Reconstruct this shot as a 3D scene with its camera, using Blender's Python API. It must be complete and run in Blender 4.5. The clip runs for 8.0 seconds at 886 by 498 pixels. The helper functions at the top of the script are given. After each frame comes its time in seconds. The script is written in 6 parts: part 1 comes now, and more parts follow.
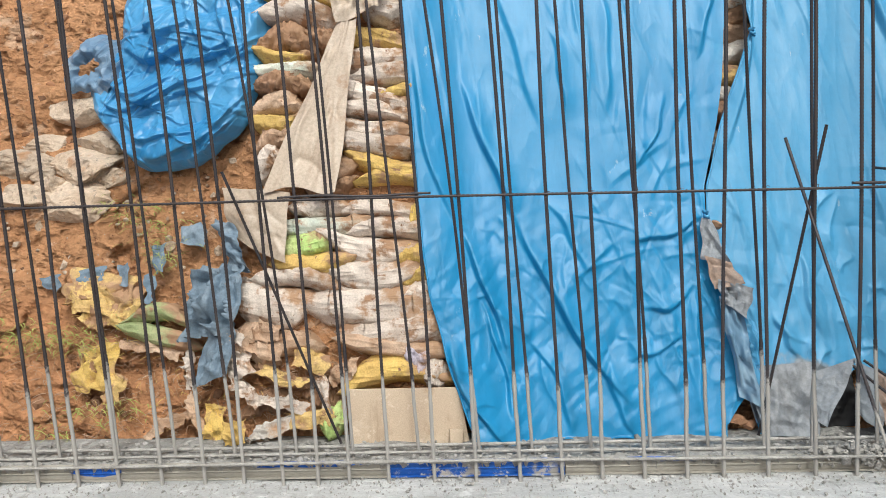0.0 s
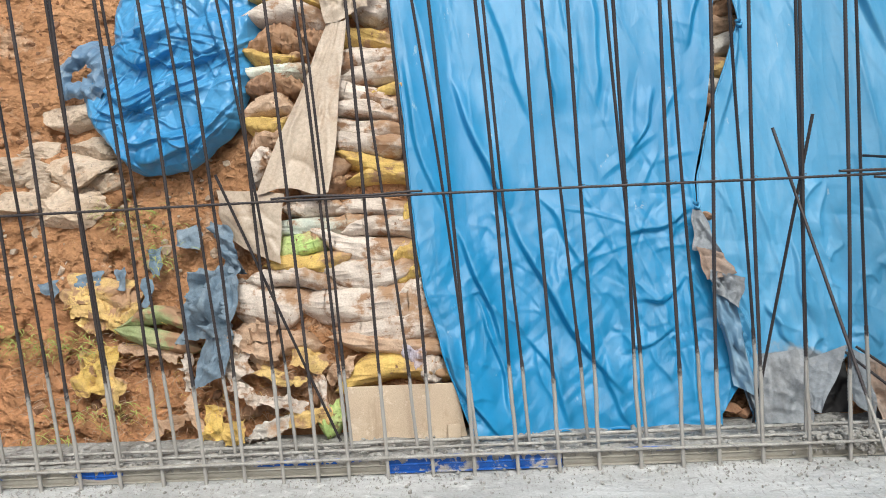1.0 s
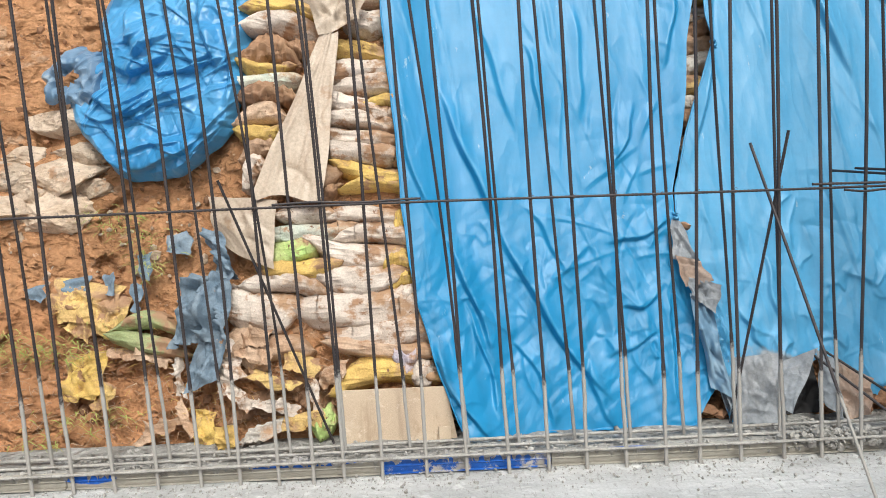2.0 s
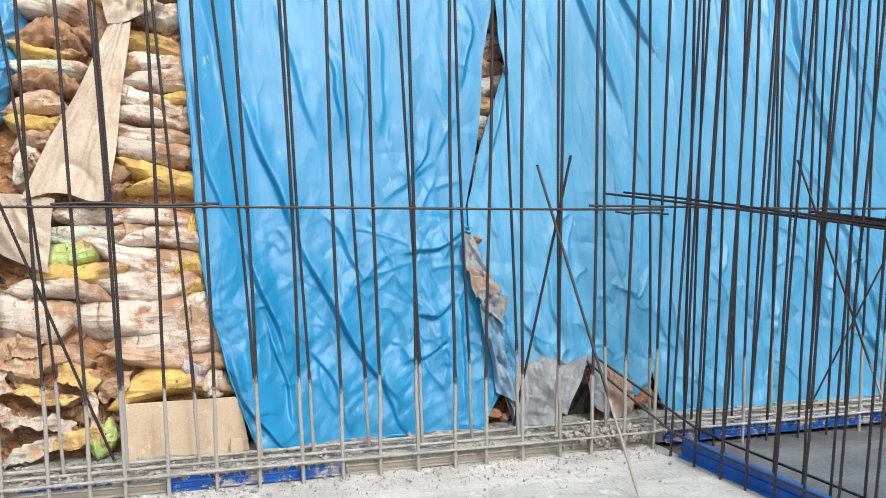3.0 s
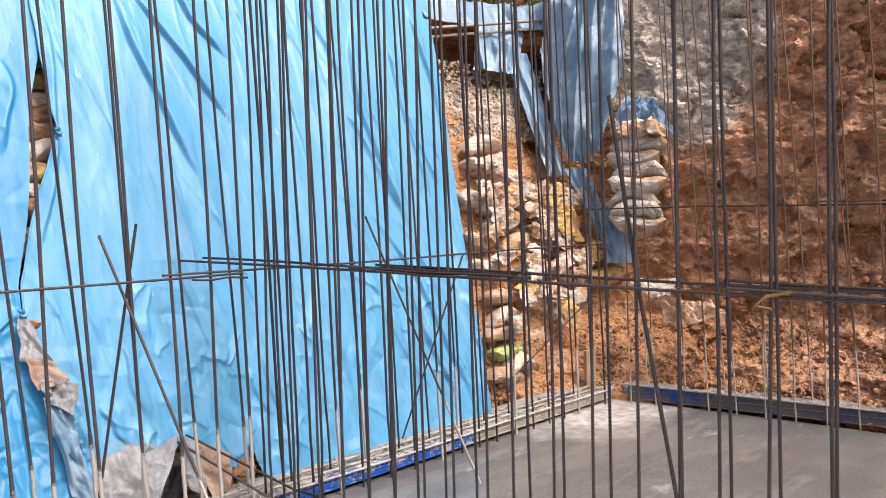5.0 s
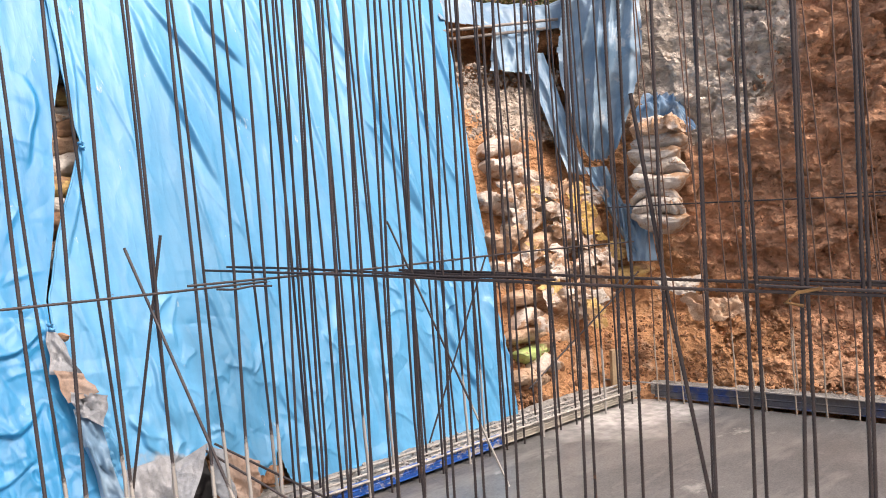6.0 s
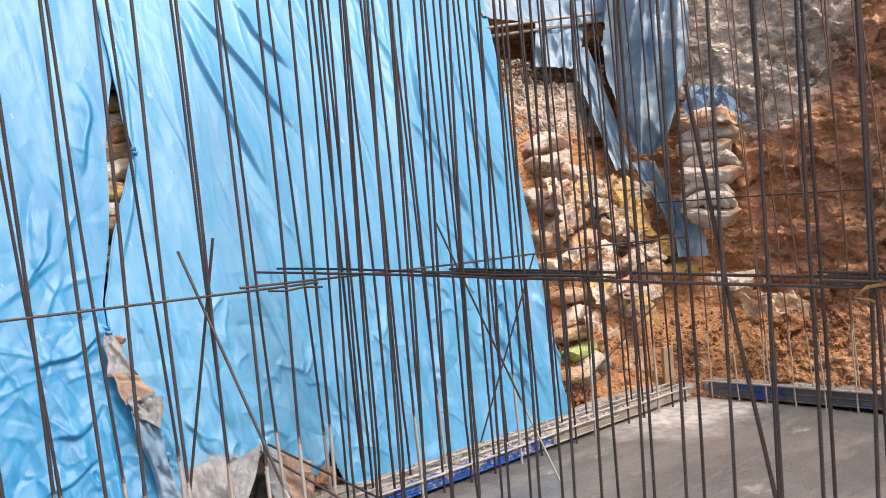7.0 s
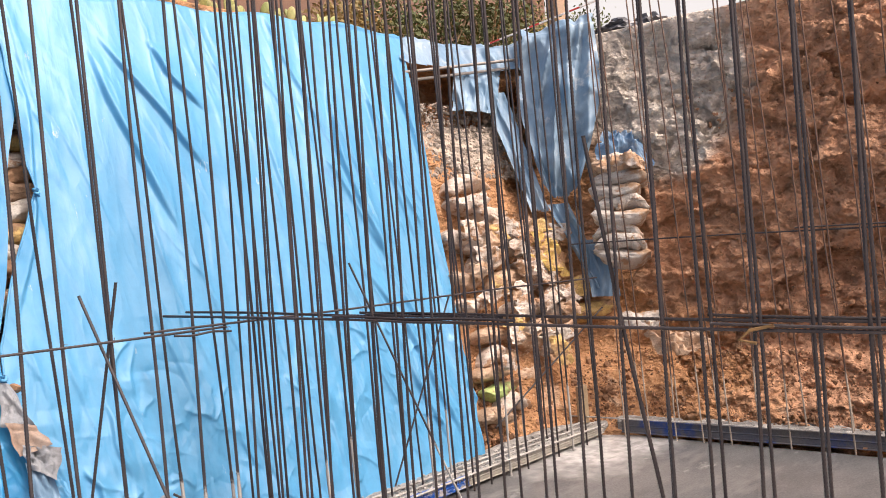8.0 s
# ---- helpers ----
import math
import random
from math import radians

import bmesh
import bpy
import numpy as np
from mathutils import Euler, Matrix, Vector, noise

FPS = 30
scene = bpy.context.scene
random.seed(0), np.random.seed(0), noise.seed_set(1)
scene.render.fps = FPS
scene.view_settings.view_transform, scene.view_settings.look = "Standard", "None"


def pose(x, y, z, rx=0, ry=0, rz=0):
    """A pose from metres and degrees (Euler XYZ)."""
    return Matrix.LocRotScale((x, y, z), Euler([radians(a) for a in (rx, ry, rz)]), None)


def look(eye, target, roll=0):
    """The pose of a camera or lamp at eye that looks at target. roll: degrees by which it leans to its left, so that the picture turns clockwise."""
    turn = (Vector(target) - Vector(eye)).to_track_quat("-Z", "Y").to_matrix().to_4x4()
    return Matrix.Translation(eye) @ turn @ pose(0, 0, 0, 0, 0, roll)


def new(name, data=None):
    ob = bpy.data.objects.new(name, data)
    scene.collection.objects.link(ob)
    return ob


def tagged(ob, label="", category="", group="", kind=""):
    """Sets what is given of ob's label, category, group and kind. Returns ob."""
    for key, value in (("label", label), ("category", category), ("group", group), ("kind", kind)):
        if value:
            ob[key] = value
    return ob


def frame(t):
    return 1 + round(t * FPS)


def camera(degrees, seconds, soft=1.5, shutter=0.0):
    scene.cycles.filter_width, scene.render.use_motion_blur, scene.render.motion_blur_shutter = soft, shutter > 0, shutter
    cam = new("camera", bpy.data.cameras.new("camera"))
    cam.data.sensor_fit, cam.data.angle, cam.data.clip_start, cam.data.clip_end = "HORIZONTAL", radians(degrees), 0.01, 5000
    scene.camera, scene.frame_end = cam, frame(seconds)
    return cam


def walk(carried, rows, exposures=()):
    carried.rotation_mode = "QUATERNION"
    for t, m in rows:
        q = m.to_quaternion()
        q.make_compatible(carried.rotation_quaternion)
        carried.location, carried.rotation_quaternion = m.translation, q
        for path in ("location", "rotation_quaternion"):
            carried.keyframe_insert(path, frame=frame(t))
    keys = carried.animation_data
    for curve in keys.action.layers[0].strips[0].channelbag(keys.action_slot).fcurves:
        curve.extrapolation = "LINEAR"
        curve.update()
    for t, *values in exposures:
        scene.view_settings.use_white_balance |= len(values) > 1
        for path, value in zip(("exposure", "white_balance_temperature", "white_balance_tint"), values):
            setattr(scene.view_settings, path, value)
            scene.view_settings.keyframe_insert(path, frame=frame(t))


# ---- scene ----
LENS = 58.72
cam = camera(LENS, 8.0, 0.6)
ROWS = [
    (0, 0.113, 0.220, 1.613, 1.604, -7.855, 1.584),
    (0.5, 0.099, 0.191, 1.603, 4.524, -7.690, 2.867),
    (1, 0.138, 0.185, 1.611, 1.309, -8.003, 2.902),
    (1.2, 0.117, 0.144, 1.601, 0.561, -8.078, 3.326),
    (2.3, -0.140, 0.061, 1.608, -5.233, -6.915, 0.537),
    (2.5, -0.167, 0.065, 1.604, -9.378, -6.918, 0.170),
    (3, -0.132, 0.042, 1.625, -17.047, -6.845, -1.311),
    (3.5, 0.001, -0.076, 1.647, -21.346, -6.727, -0.113),
    (4, 0.064, -0.026, 1.671, -34.561, -6.391, -0.610),
    (4.5, 0.044, 0.056, 1.637, -43.702, -3.853, -0.335),
    (4.7, 0.045, 0.055, 1.642, -45.069, -3.202, 0.445),
    (5.8, 0.045, 0.078, 1.661, -44.505, -2.364, 3.135),
    (6, 0.044, 0.081, 1.661, -43.994, -2.463, 2.997),
    (6.5, 0.027, 0.152, 1.661, -40.838, -2.181, 3.665),
    (7, 0.035, 0.133, 1.664, -40.988, -2.391, 3.998),
    (7.5, 0.067, 0.077, 1.662, -42.923, -2.564, 3.318),
    (8, 0.078, 0.044, 1.688, -46.212, -0.013, 3.928),
]
EXPOSURES = [(0.0, 0.06, 6000, 2), (1.2, 0.06, 6000, 2), (2.5, 0.26, 6100, 3), (3.5, 0.28, 6100, 5), (4.0, 0.42, 6200, 8), (4.5, 0.66, 6550, 13), (6.0, 0.67, 6780, 15), (7.0, 0.53, 6850, 15), (7.5, 0.66, 6780, 15), (8.0, 0.65, 6800, 16)]
walk(cam, [(t, pose(x, y, z, 90 + pitch, roll, yaw)) for t, x, y, z, yaw, pitch, roll in ROWS], EXPOSURES)

# ---- light ----
SUN_AZ, SUN_EL = 171.0, 54.0          # compass bearing from +y towards +x, height above the horizon
world = bpy.data.worlds.new("sky")
scene.world = world
world.use_nodes = True
wn = world.node_tree
sky = wn.nodes.new("ShaderNodeTexSky")
sky.sky_type, sky.sun_disc = "NISHITA", False
sky.sun_elevation, sky.sun_rotation = radians(SUN_EL), radians(SUN_AZ)
sky.air_density, sky.dust_density, sky.ozone_density = 0.7, 10.0, 0.6
wn.links.new(sky.outputs[0], wn.nodes["Background"].inputs[0])
wn.nodes["Background"].inputs[1].default_value = 0.15
sun = new("sun", bpy.data.lights.new("sun", "SUN"))
sun.data.energy, sun.data.angle, sun.data.color = 1.4, radians(5.0), (1.0, 0.965, 0.91)
sa, se = radians(SUN_AZ), radians(SUN_EL)
sun.matrix_world = look((math.sin(sa) * math.cos(se) * 30, math.cos(sa) * math.cos(se) * 30, math.sin(se) * 30), (0, 0, 0))


# ---- materials ----
def mat(name, a, b, scale=3.0, fine=45.0, rough=0.8, metal=0.0, bump=0.3, dirt=None, dirt_at=0.55, dirt_scale=5.0, vary=0.12, stretch=(1, 1, 1), rel=0.004, gloss=0.5, grainy=1.0):
    """Two colours mixed by broad noise, fine grain in value and relief, an optional layer of dirt, a little change from thing to thing."""
    m = bpy.data.materials.new(name)
    m.use_nodes = True
    nt = m.node_tree
    nd, ln = nt.nodes, nt.links
    bs = nd["Principled BSDF"]
    tc = nd.new("ShaderNodeTexCoord")
    mp = nd.new("ShaderNodeMapping")
    mp.inputs["Scale"].default_value = stretch
    oi = nd.new("ShaderNodeObjectInfo")
    ln.new(tc.outputs["Object"], mp.inputs["Vector"])
    off = nd.new("ShaderNodeVectorMath")
    off.operation = "MULTIPLY_ADD"
    comb = nd.new("ShaderNodeCombineXYZ")
    for i in range(3):
        ln.new(oi.outputs["Random"], comb.inputs[i])
    ln.new(comb.outputs[0], off.inputs[0])
    off.inputs[1].default_value = (7.3, 5.1, 9.7) if vary else (0, 0, 0)
    ln.new(mp.outputs[0], off.inputs[2])

    def noise_tex(sc, det, rg=0.6):
        n = nd.new("ShaderNodeTexNoise")
        n.inputs["Scale"].default_value, n.inputs["Detail"].default_value, n.inputs["Roughness"].default_value = sc, det, rg
        ln.new(off.outputs[0], n.inputs["Vector"])
        return n

    def ramp(src, lo, hi):
        r = nd.new("ShaderNodeMapRange")
        r.inputs["From Min"].default_value, r.inputs["From Max"].default_value = lo, hi
        r.interpolation_type = "SMOOTHSTEP"
        ln.new(src, r.inputs["Value"])
        return r

    def mix(f, c1, c2, kind="MIX"):
        x = nd.new("ShaderNodeMix")
        x.data_type, x.blend_type = "RGBA", kind
        for sock, v in ((x.inputs["Factor"], f), (x.inputs["A"], c1), (x.inputs["B"], c2)):
            if isinstance(v, (tuple, float, int)):
                sock.default_value = (*v, 1) if isinstance(v, tuple) else v
            else:
                ln.new(v, sock)
        return x.outputs["Result"]

    broad, grain = noise_tex(scale, 5), noise_tex(fine, 6, 0.7)
    col = mix(ramp(broad.outputs[0], 0.34, 0.66).outputs[0], a, b)
    val = nd.new("ShaderNodeHueSaturation")
    vr = nd.new("ShaderNodeMapRange")
    vr.inputs["From Min"].default_value, vr.inputs["From Max"].default_value = 0.3, 0.7
    vr.inputs["To Min"].default_value, vr.inputs["To Max"].default_value = 1 - 0.22 * grainy, 1 + 0.18 * grainy
    ln.new(grain.outputs[0], vr.inputs["Value"])
    mul = nd.new("ShaderNodeMath")
    mul.operation = "MULTIPLY"
    rr = nd.new("ShaderNodeMapRange")
    rr.inputs["To Min"].default_value, rr.inputs["To Max"].default_value = 1 - vary, 1 + vary
    ln.new(oi.outputs["Random"], rr.inputs["Value"])
    ln.new(vr.outputs[0], mul.inputs[0])
    ln.new(rr.outputs[0], mul.inputs[1])
    ln.new(mul.outputs[0], val.inputs["Value"])
    ln.new(col, val.inputs["Color"])
    out = val.outputs[0]
    if dirt:
        dn = noise_tex(dirt_scale, 7, 0.65)
        out = mix(ramp(dn.outputs[0], dirt_at, dirt_at + 0.1).outputs[0], out, dirt)
    ln.new(out, bs.inputs["Base Color"])
    bs.inputs["Roughness"].default_value, bs.inputs["Metallic"].default_value = rough, metal
    bs.inputs["Specular IOR Level"].default_value = gloss
    bp = nd.new("ShaderNodeBump")
    bp.inputs["Strength"].default_value, bp.inputs["Distance"].default_value = bump, rel
    ln.new(grain.outputs[0], bp.inputs["Height"])
    ln.new(bp.outputs[0], bs.inputs["Normal"])
    m.diffuse_color = (*a, 1)
    return m


def layered(m, colour, src_axis, lo, hi, wobble, scale, rough):
    """Lays a crust of another colour over a material where the world height (or another axis) lies between lo and hi."""
    nt = m.node_tree
    nd, ln = nt.nodes, nt.links
    bs = nd["Principled BSDF"]
    geo, sep = nd.new("ShaderNodeNewGeometry"), nd.new("ShaderNodeSeparateXYZ")
    ln.new(geo.outputs["Position"], sep.inputs[0])
    n = nd.new("ShaderNodeTexNoise")
    n.inputs["Scale"].default_value, n.inputs["Detail"].default_value = scale, 6
    ln.new(geo.outputs["Position"], n.inputs["Vector"])
    oi = nd.new("ShaderNodeObjectInfo")
    ad = nd.new("ShaderNodeMath")
    ad.operation = "ADD"
    ln.new(n.outputs[0], ad.inputs[0])
    ln.new(oi.outputs["Random"], ad.inputs[1])
    ma = nd.new("ShaderNodeMath")
    ma.operation = "MULTIPLY_ADD"
    ma.inputs[1].default_value = wobble
    ln.new(ad.outputs[0], ma.inputs[0])
    ln.new(sep.outputs[src_axis], ma.inputs[2])
    mr = nd.new("ShaderNodeMapRange")
    mr.inputs["From Min"].default_value, mr.inputs["From Max"].default_value = lo, hi
    ln.new(ma.outputs[0], mr.inputs["Value"])
    x = nd.new("ShaderNodeMix")
    x.data_type = "RGBA"
    ln.new(mr.outputs[0], x.inputs["Factor"])
    x.inputs["A"].default_value = (*colour, 1)
    old = bs.inputs["Base Color"].links[0].from_socket
    ln.new(old, x.inputs["B"])
    ln.new(x.outputs["Result"], bs.inputs["Base Color"])
    r = nd.new("ShaderNodeMapRange")
    r.inputs["To Min"].default_value, r.inputs["To Max"].default_value = rough, bs.inputs["Roughness"].default_value
    ln.new(mr.outputs[0], r.inputs["Value"])
    ln.new(r.outputs[0], bs.inputs["Roughness"])
    return m


def patch(m, colour, centre, radii, scale, edge=0.25):
    """A patch of another colour round a point, with a broken outline."""
    nt = m.node_tree
    nd, ln = nt.nodes, nt.links
    bs = nd["Principled BSDF"]
    geo, mp, n = nd.new("ShaderNodeNewGeometry"), nd.new("ShaderNodeMapping"), nd.new("ShaderNodeTexNoise")
    mp.vector_type = "TEXTURE"
    mp.inputs["Location"].default_value, mp.inputs["Scale"].default_value = centre, radii
    ln.new(geo.outputs["Position"], mp.inputs["Vector"])
    ln_ = nd.new("ShaderNodeVectorMath")
    ln_.operation = "LENGTH"
    ln.new(mp.outputs[0], ln_.inputs[0])
    n.inputs["Scale"].default_value, n.inputs["Detail"].default_value = scale, 7
    ln.new(geo.outputs["Position"], n.inputs["Vector"])
    ma = nd.new("ShaderNodeMath")
    ma.operation = "MULTIPLY_ADD"
    ma.inputs[1].default_value = 1.3
    ln.new(n.outputs[0], ma.inputs[0])
    ln.new(ln_.outputs["Value"], ma.inputs[2])
    mr = nd.new("ShaderNodeMapRange")
    mr.inputs["From Min"].default_value, mr.inputs["From Max"].default_value = 1.575 - edge / 2, 1.575 + edge / 2
    mr.inputs["To Min"].default_value, mr.inputs["To Max"].default_value = 1, 0
    ln.new(ma.outputs[0], mr.inputs["Value"])
    x = nd.new("ShaderNodeMix")
    x.data_type = "RGBA"
    ln.new(mr.outputs[0], x.inputs["Factor"])
    ln.new(bs.inputs["Base Color"].links[0].from_socket, x.inputs["A"])
    g = nd.new("ShaderNodeMix")
    g.data_type = "RGBA"
    n2 = nd.new("ShaderNodeTexNoise")
    n2.inputs["Scale"].default_value, n2.inputs["Detail"].default_value = scale * 5, 7
    ln.new(geo.outputs["Position"], n2.inputs["Vector"])
    mr2 = nd.new("ShaderNodeMapRange")
    mr2.inputs["From Min"].default_value, mr2.inputs["From Max"].default_value = 0.36, 0.64
    ln.new(n2.outputs[0], mr2.inputs["Value"])
    ln.new(mr2.outputs[0], g.inputs["Factor"])
    g.inputs["A"].default_value, g.inputs["B"].default_value = tuple(c * 0.76 for c in colour) + (1,), tuple(min(1, c * 1.22) for c in colour) + (1,)
    ln.new(g.outputs["Result"], x.inputs["B"])
    ln.new(x.outputs["Result"], bs.inputs["Base Color"])


def speckle(m, colour, scale, at, soft_=0.06, stretch=(1, 1, 1)):
    """Specks or blotches of another colour through a material."""
    nt = m.node_tree
    nd, ln = nt.nodes, nt.links
    bs = nd["Principled BSDF"]
    tc, mp, n, mr, x = (nd.new(k) for k in ("ShaderNodeTexCoord", "ShaderNodeMapping", "ShaderNodeTexNoise", "ShaderNodeMapRange", "ShaderNodeMix"))
    mp.inputs["Scale"].default_value = stretch
    mp.inputs["Location"].default_value = (scale, at * 7, 3)
    ln.new(tc.outputs["Object"], mp.inputs["Vector"])
    ln.new(mp.outputs[0], n.inputs["Vector"])
    n.inputs["Scale"].default_value, n.inputs["Detail"].default_value, n.inputs["Roughness"].default_value = scale, 8, 0.68
    mr.inputs["From Min"].default_value, mr.inputs["From Max"].default_value = at, at + soft_
    ln.new(n.outputs[0], mr.inputs["Value"])
    x.data_type = "RGBA"
    ln.new(mr.outputs[0], x.inputs["Factor"])
    ln.new(bs.inputs["Base Color"].links[0].from_socket, x.inputs["A"])
    x.inputs["B"].default_value = (*colour, 1)
    ln.new(x.outputs["Result"], bs.inputs["Base Color"])


def relief(m, scale, depth, stretch=(1, 1, 1), sharp=True, detail=6):
    """Another layer of bump over a material: broken ledges and cracks."""
    nt = m.node_tree
    nd, ln = nt.nodes, nt.links
    bs = nd["Principled BSDF"]
    tc, mp, n, b = (nd.new(k) for k in ("ShaderNodeTexCoord", "ShaderNodeMapping", "ShaderNodeTexNoise", "ShaderNodeBump"))
    mp.inputs["Scale"].default_value, mp.inputs["Rotation"].default_value = stretch, (0.3, 0.2, 0)
    ln.new(tc.outputs["Object"], mp.inputs["Vector"])
    ln.new(mp.outputs[0], n.inputs["Vector"])
    if sharp:
        n.noise_type = "RIDGED_MULTIFRACTAL"
        n.inputs["Offset"].default_value, n.inputs["Gain"].default_value = 1.0, 1.2
    n.inputs["Scale"].default_value, n.inputs["Detail"].default_value, n.inputs["Roughness"].default_value = scale, detail, 0.5
    b.inputs["Strength"].default_value, b.inputs["Distance"].default_value = 1.0, depth
    ln.new(n.outputs[0], b.inputs["Height"])
    ln.new(bs.inputs["Normal"].links[0].from_socket, b.inputs["Normal"])
    ln.new(b.outputs[0], bs.inputs["Normal"])


soil = mat("clay_soil", (0.53, 0.29, 0.15), (0.43, 0.225, 0.112), 1.6, 22, 0.95, 0, 1.0, (0.55, 0.37, 0.245), 0.56, 3.2, 0.0, rel=0.03, gloss=0.2)


relief(soil, 3.0, 0.03, (1, 1, 1.6))
relief(soil, 11.0, 0.012, (1, 1, 1.4))
speckle(soil, (0.28, 0.13, 0.06), 5.0, 0.60, 0.10)
speckle(soil, (0.17, 0.08, 0.045), 17.0, 0.63, 0.05)
speckle(soil, (0.62, 0.44, 0.31), 23.0, 0.63, 0.05)
# right bank's clay, painted lighter to make up for its shade
patch(soil, (0.60, 0.34, 0.21), (6.95, 1.6, 2.2), (1.3, 2.6, 2.4), 1.2)
patch(soil, (0.68, 0.61, 0.53), (6.95, 3.75, 3.25), (0.95, 0.95, 1.0), 1.6)
patch(soil, (0.50, 0.43, 0.36), (5.95, 5.1, 2.8), (0.7, 0.7, 0.38), 2.5)
patch(soil, (0.47, 0.24, 0.12), (-2.3, 4.45, 0.25), (1.5, 0.8, 0.55), 2.0)


def islands(m, low, high):
    """Lets every loose lump of a joined mesh differ in value."""
    nd, ln = m.node_tree.nodes, m.node_tree.links
    bs = nd["Principled BSDF"]
    geo, mr, hs = nd.new("ShaderNodeNewGeometry"), nd.new("ShaderNodeMapRange"), nd.new("ShaderNodeHueSaturation")
    mr.inputs["To Min"].default_value, mr.inputs["To Max"].default_value = low, high
    ln.new(geo.outputs["Random Per Island"], mr.inputs["Value"])
    ln.new(bs.inputs["Base Color"].links[0].from_socket, hs.inputs["Color"])
    ln.new(mr.outputs[0], hs.inputs["Value"])
    ln.new(hs.outputs[0], bs.inputs["Base Color"])


rubble_m = mat("clay_clods", (0.32, 0.165, 0.09), (0.40, 0.235, 0.145), 3.0, 40, 0.95, 0, 0.6, (0.25, 0.145, 0.085), 0.58, 5.0, 0.25, gloss=0.2)
stone_m = mat("pale_stone", (0.60, 0.50, 0.40), (0.50, 0.39, 0.29), 3.5, 50, 0.9, 0, 0.8, (0.44, 0.27, 0.16), 0.60, 4.0, 0.2, rel=0.014, gloss=0.25)
islands(rubble_m, 0.55, 1.35)
speckle(stone_m, (0.30, 0.26, 0.22), 26.0, 0.60, 0.05)
relief(stone_m, 7.0, 0.014, (1, 1, 1.4), True, 5)
grey_rock = mat("grey_rock", (0.40, 0.37, 0.33), (0.27, 0.22, 0.18), 6.0, 50, 0.9, 0, 0.6, (0.30, 0.16, 0.09), 0.6, 5.0, 0.3, gloss=0.25)
tarp_m = mat("blue_plastic", (0.016, 0.205, 0.43), (0.024, 0.23, 0.465), 0.9, 30, 0.44, 0, 0.10, (0.04, 0.26, 0.48), 0.66, 2.2, 0.0, gloss=0.45, rel=0.002, grainy=0.2)
tarp_m.node_tree.nodes["Principled BSDF"].inputs["Sheen Weight"].default_value = 0.03
tarp_m.node_tree.nodes["Principled BSDF"].inputs["Sheen Roughness"].default_value = 0.4
speckle(tarp_m, (0.045, 0.25, 0.50), 1.6, 0.54, 0.16, (2.2, 1, 0.35))
speckle(tarp_m, (0.36, 0.38, 0.38), 5.0, 0.70, 0.06)
relief(tarp_m, 4.5, 0.0022, (1.5, 1, 0.7), True, 2)
speckle(tarp_m, (0.22, 0.38, 0.52), 8.0, 0.66, 0.05, (1.6, 1, 0.5))
relief(tarp_m, 2.6, 0.0012, (3.5, 1, 0.6), True, 3)
# a paler blue than tarp_m, tuned for the split tarpaulin
paler_tarp_m = mat("paler_blue_plastic", (0.062, 0.275, 0.50), (0.080, 0.305, 0.535), 0.9, 30, 0.44, 0, 0.10, (0.13, 0.34, 0.54), 0.66, 2.2, 0.0, gloss=0.45, rel=0.002, grainy=0.2)
speckle(paler_tarp_m, (0.125, 0.335, 0.55), 1.6, 0.54, 0.16, (2.2, 1, 0.35))
speckle(paler_tarp_m, (0.38, 0.42, 0.44), 5.0, 0.70, 0.06)
patch(paler_tarp_m, (0.25, 0.285, 0.32), (1.84, 4.2, 0.12), (0.34, 0.6, 0.32), 3.5, 0.10)
relief(paler_tarp_m, 4.5, 0.0022, (1.5, 1, 0.7), True, 2)
speckle(paler_tarp_m, (0.30, 0.42, 0.52), 8.0, 0.66, 0.05, (1.6, 1, 0.5))
relief(paler_tarp_m, 2.6, 0.0014, (4.0, 1, 0.6), True, 3)
bundle_m = mat("crumpled_blue_plastic", (0.040, 0.225, 0.48), (0.090, 0.31, 0.57), 2.0, 40, 0.36, 0, 0.10, (0.28, 0.40, 0.52), 0.68, 5.0, 0.0, gloss=0.5, rel=0.002, grainy=0.2)
relief(bundle_m, 9.0, 0.003, (1.2, 1, 0.9), True, 2)
end_m = mat("greyed_blue_plastic", (0.08, 0.17, 0.29), (0.16, 0.25, 0.36), 3.0, 40, 0.4, 0, 0.12, (0.27, 0.33, 0.38), 0.60, 6.0, 0.0, gloss=0.45, rel=0.002, grainy=0.2)
faded_m = mat("faded_blue_plastic", (0.14, 0.25, 0.37), (0.27, 0.38, 0.48), 1.6, 40, 0.42, 0, 0.12, (0.46, 0.51, 0.55), 0.60, 3.0, 0.1, gloss=0.35, rel=0.002, grainy=0.2)
relief(end_m, 8.0, 0.006, (1, 1, 1), True, 2)
relief(faded_m, 5.0, 0.005, (1.4, 1.4, 0.5), True, 2)
rag_m = mat("grey_blue_rag", (0.14, 0.205, 0.275), (0.21, 0.27, 0.33), 4.0, 60, 0.6, 0, 0.3, (0.30, 0.22, 0.16), 0.64, 7.0, 0.1)
relief(rag_m, 9.0, 0.006, (1, 1, 1), True, 2)
pale_m = mat("dirty_grey_sheet", (0.20, 0.225, 0.255), (0.265, 0.28, 0.30), 3.0, 50, 0.5, 0, 0.2, (0.26, 0.19, 0.14), 0.62, 4.0, 0.1)
relief(pale_m, 8.0, 0.006, (1, 1, 1), True, 2)
cloth_m = mat("brown_stained_cloth", (0.34, 0.24, 0.18), (0.28, 0.23, 0.20), 4.0, 60, 0.7, 0, 0.3, vary=0.1)
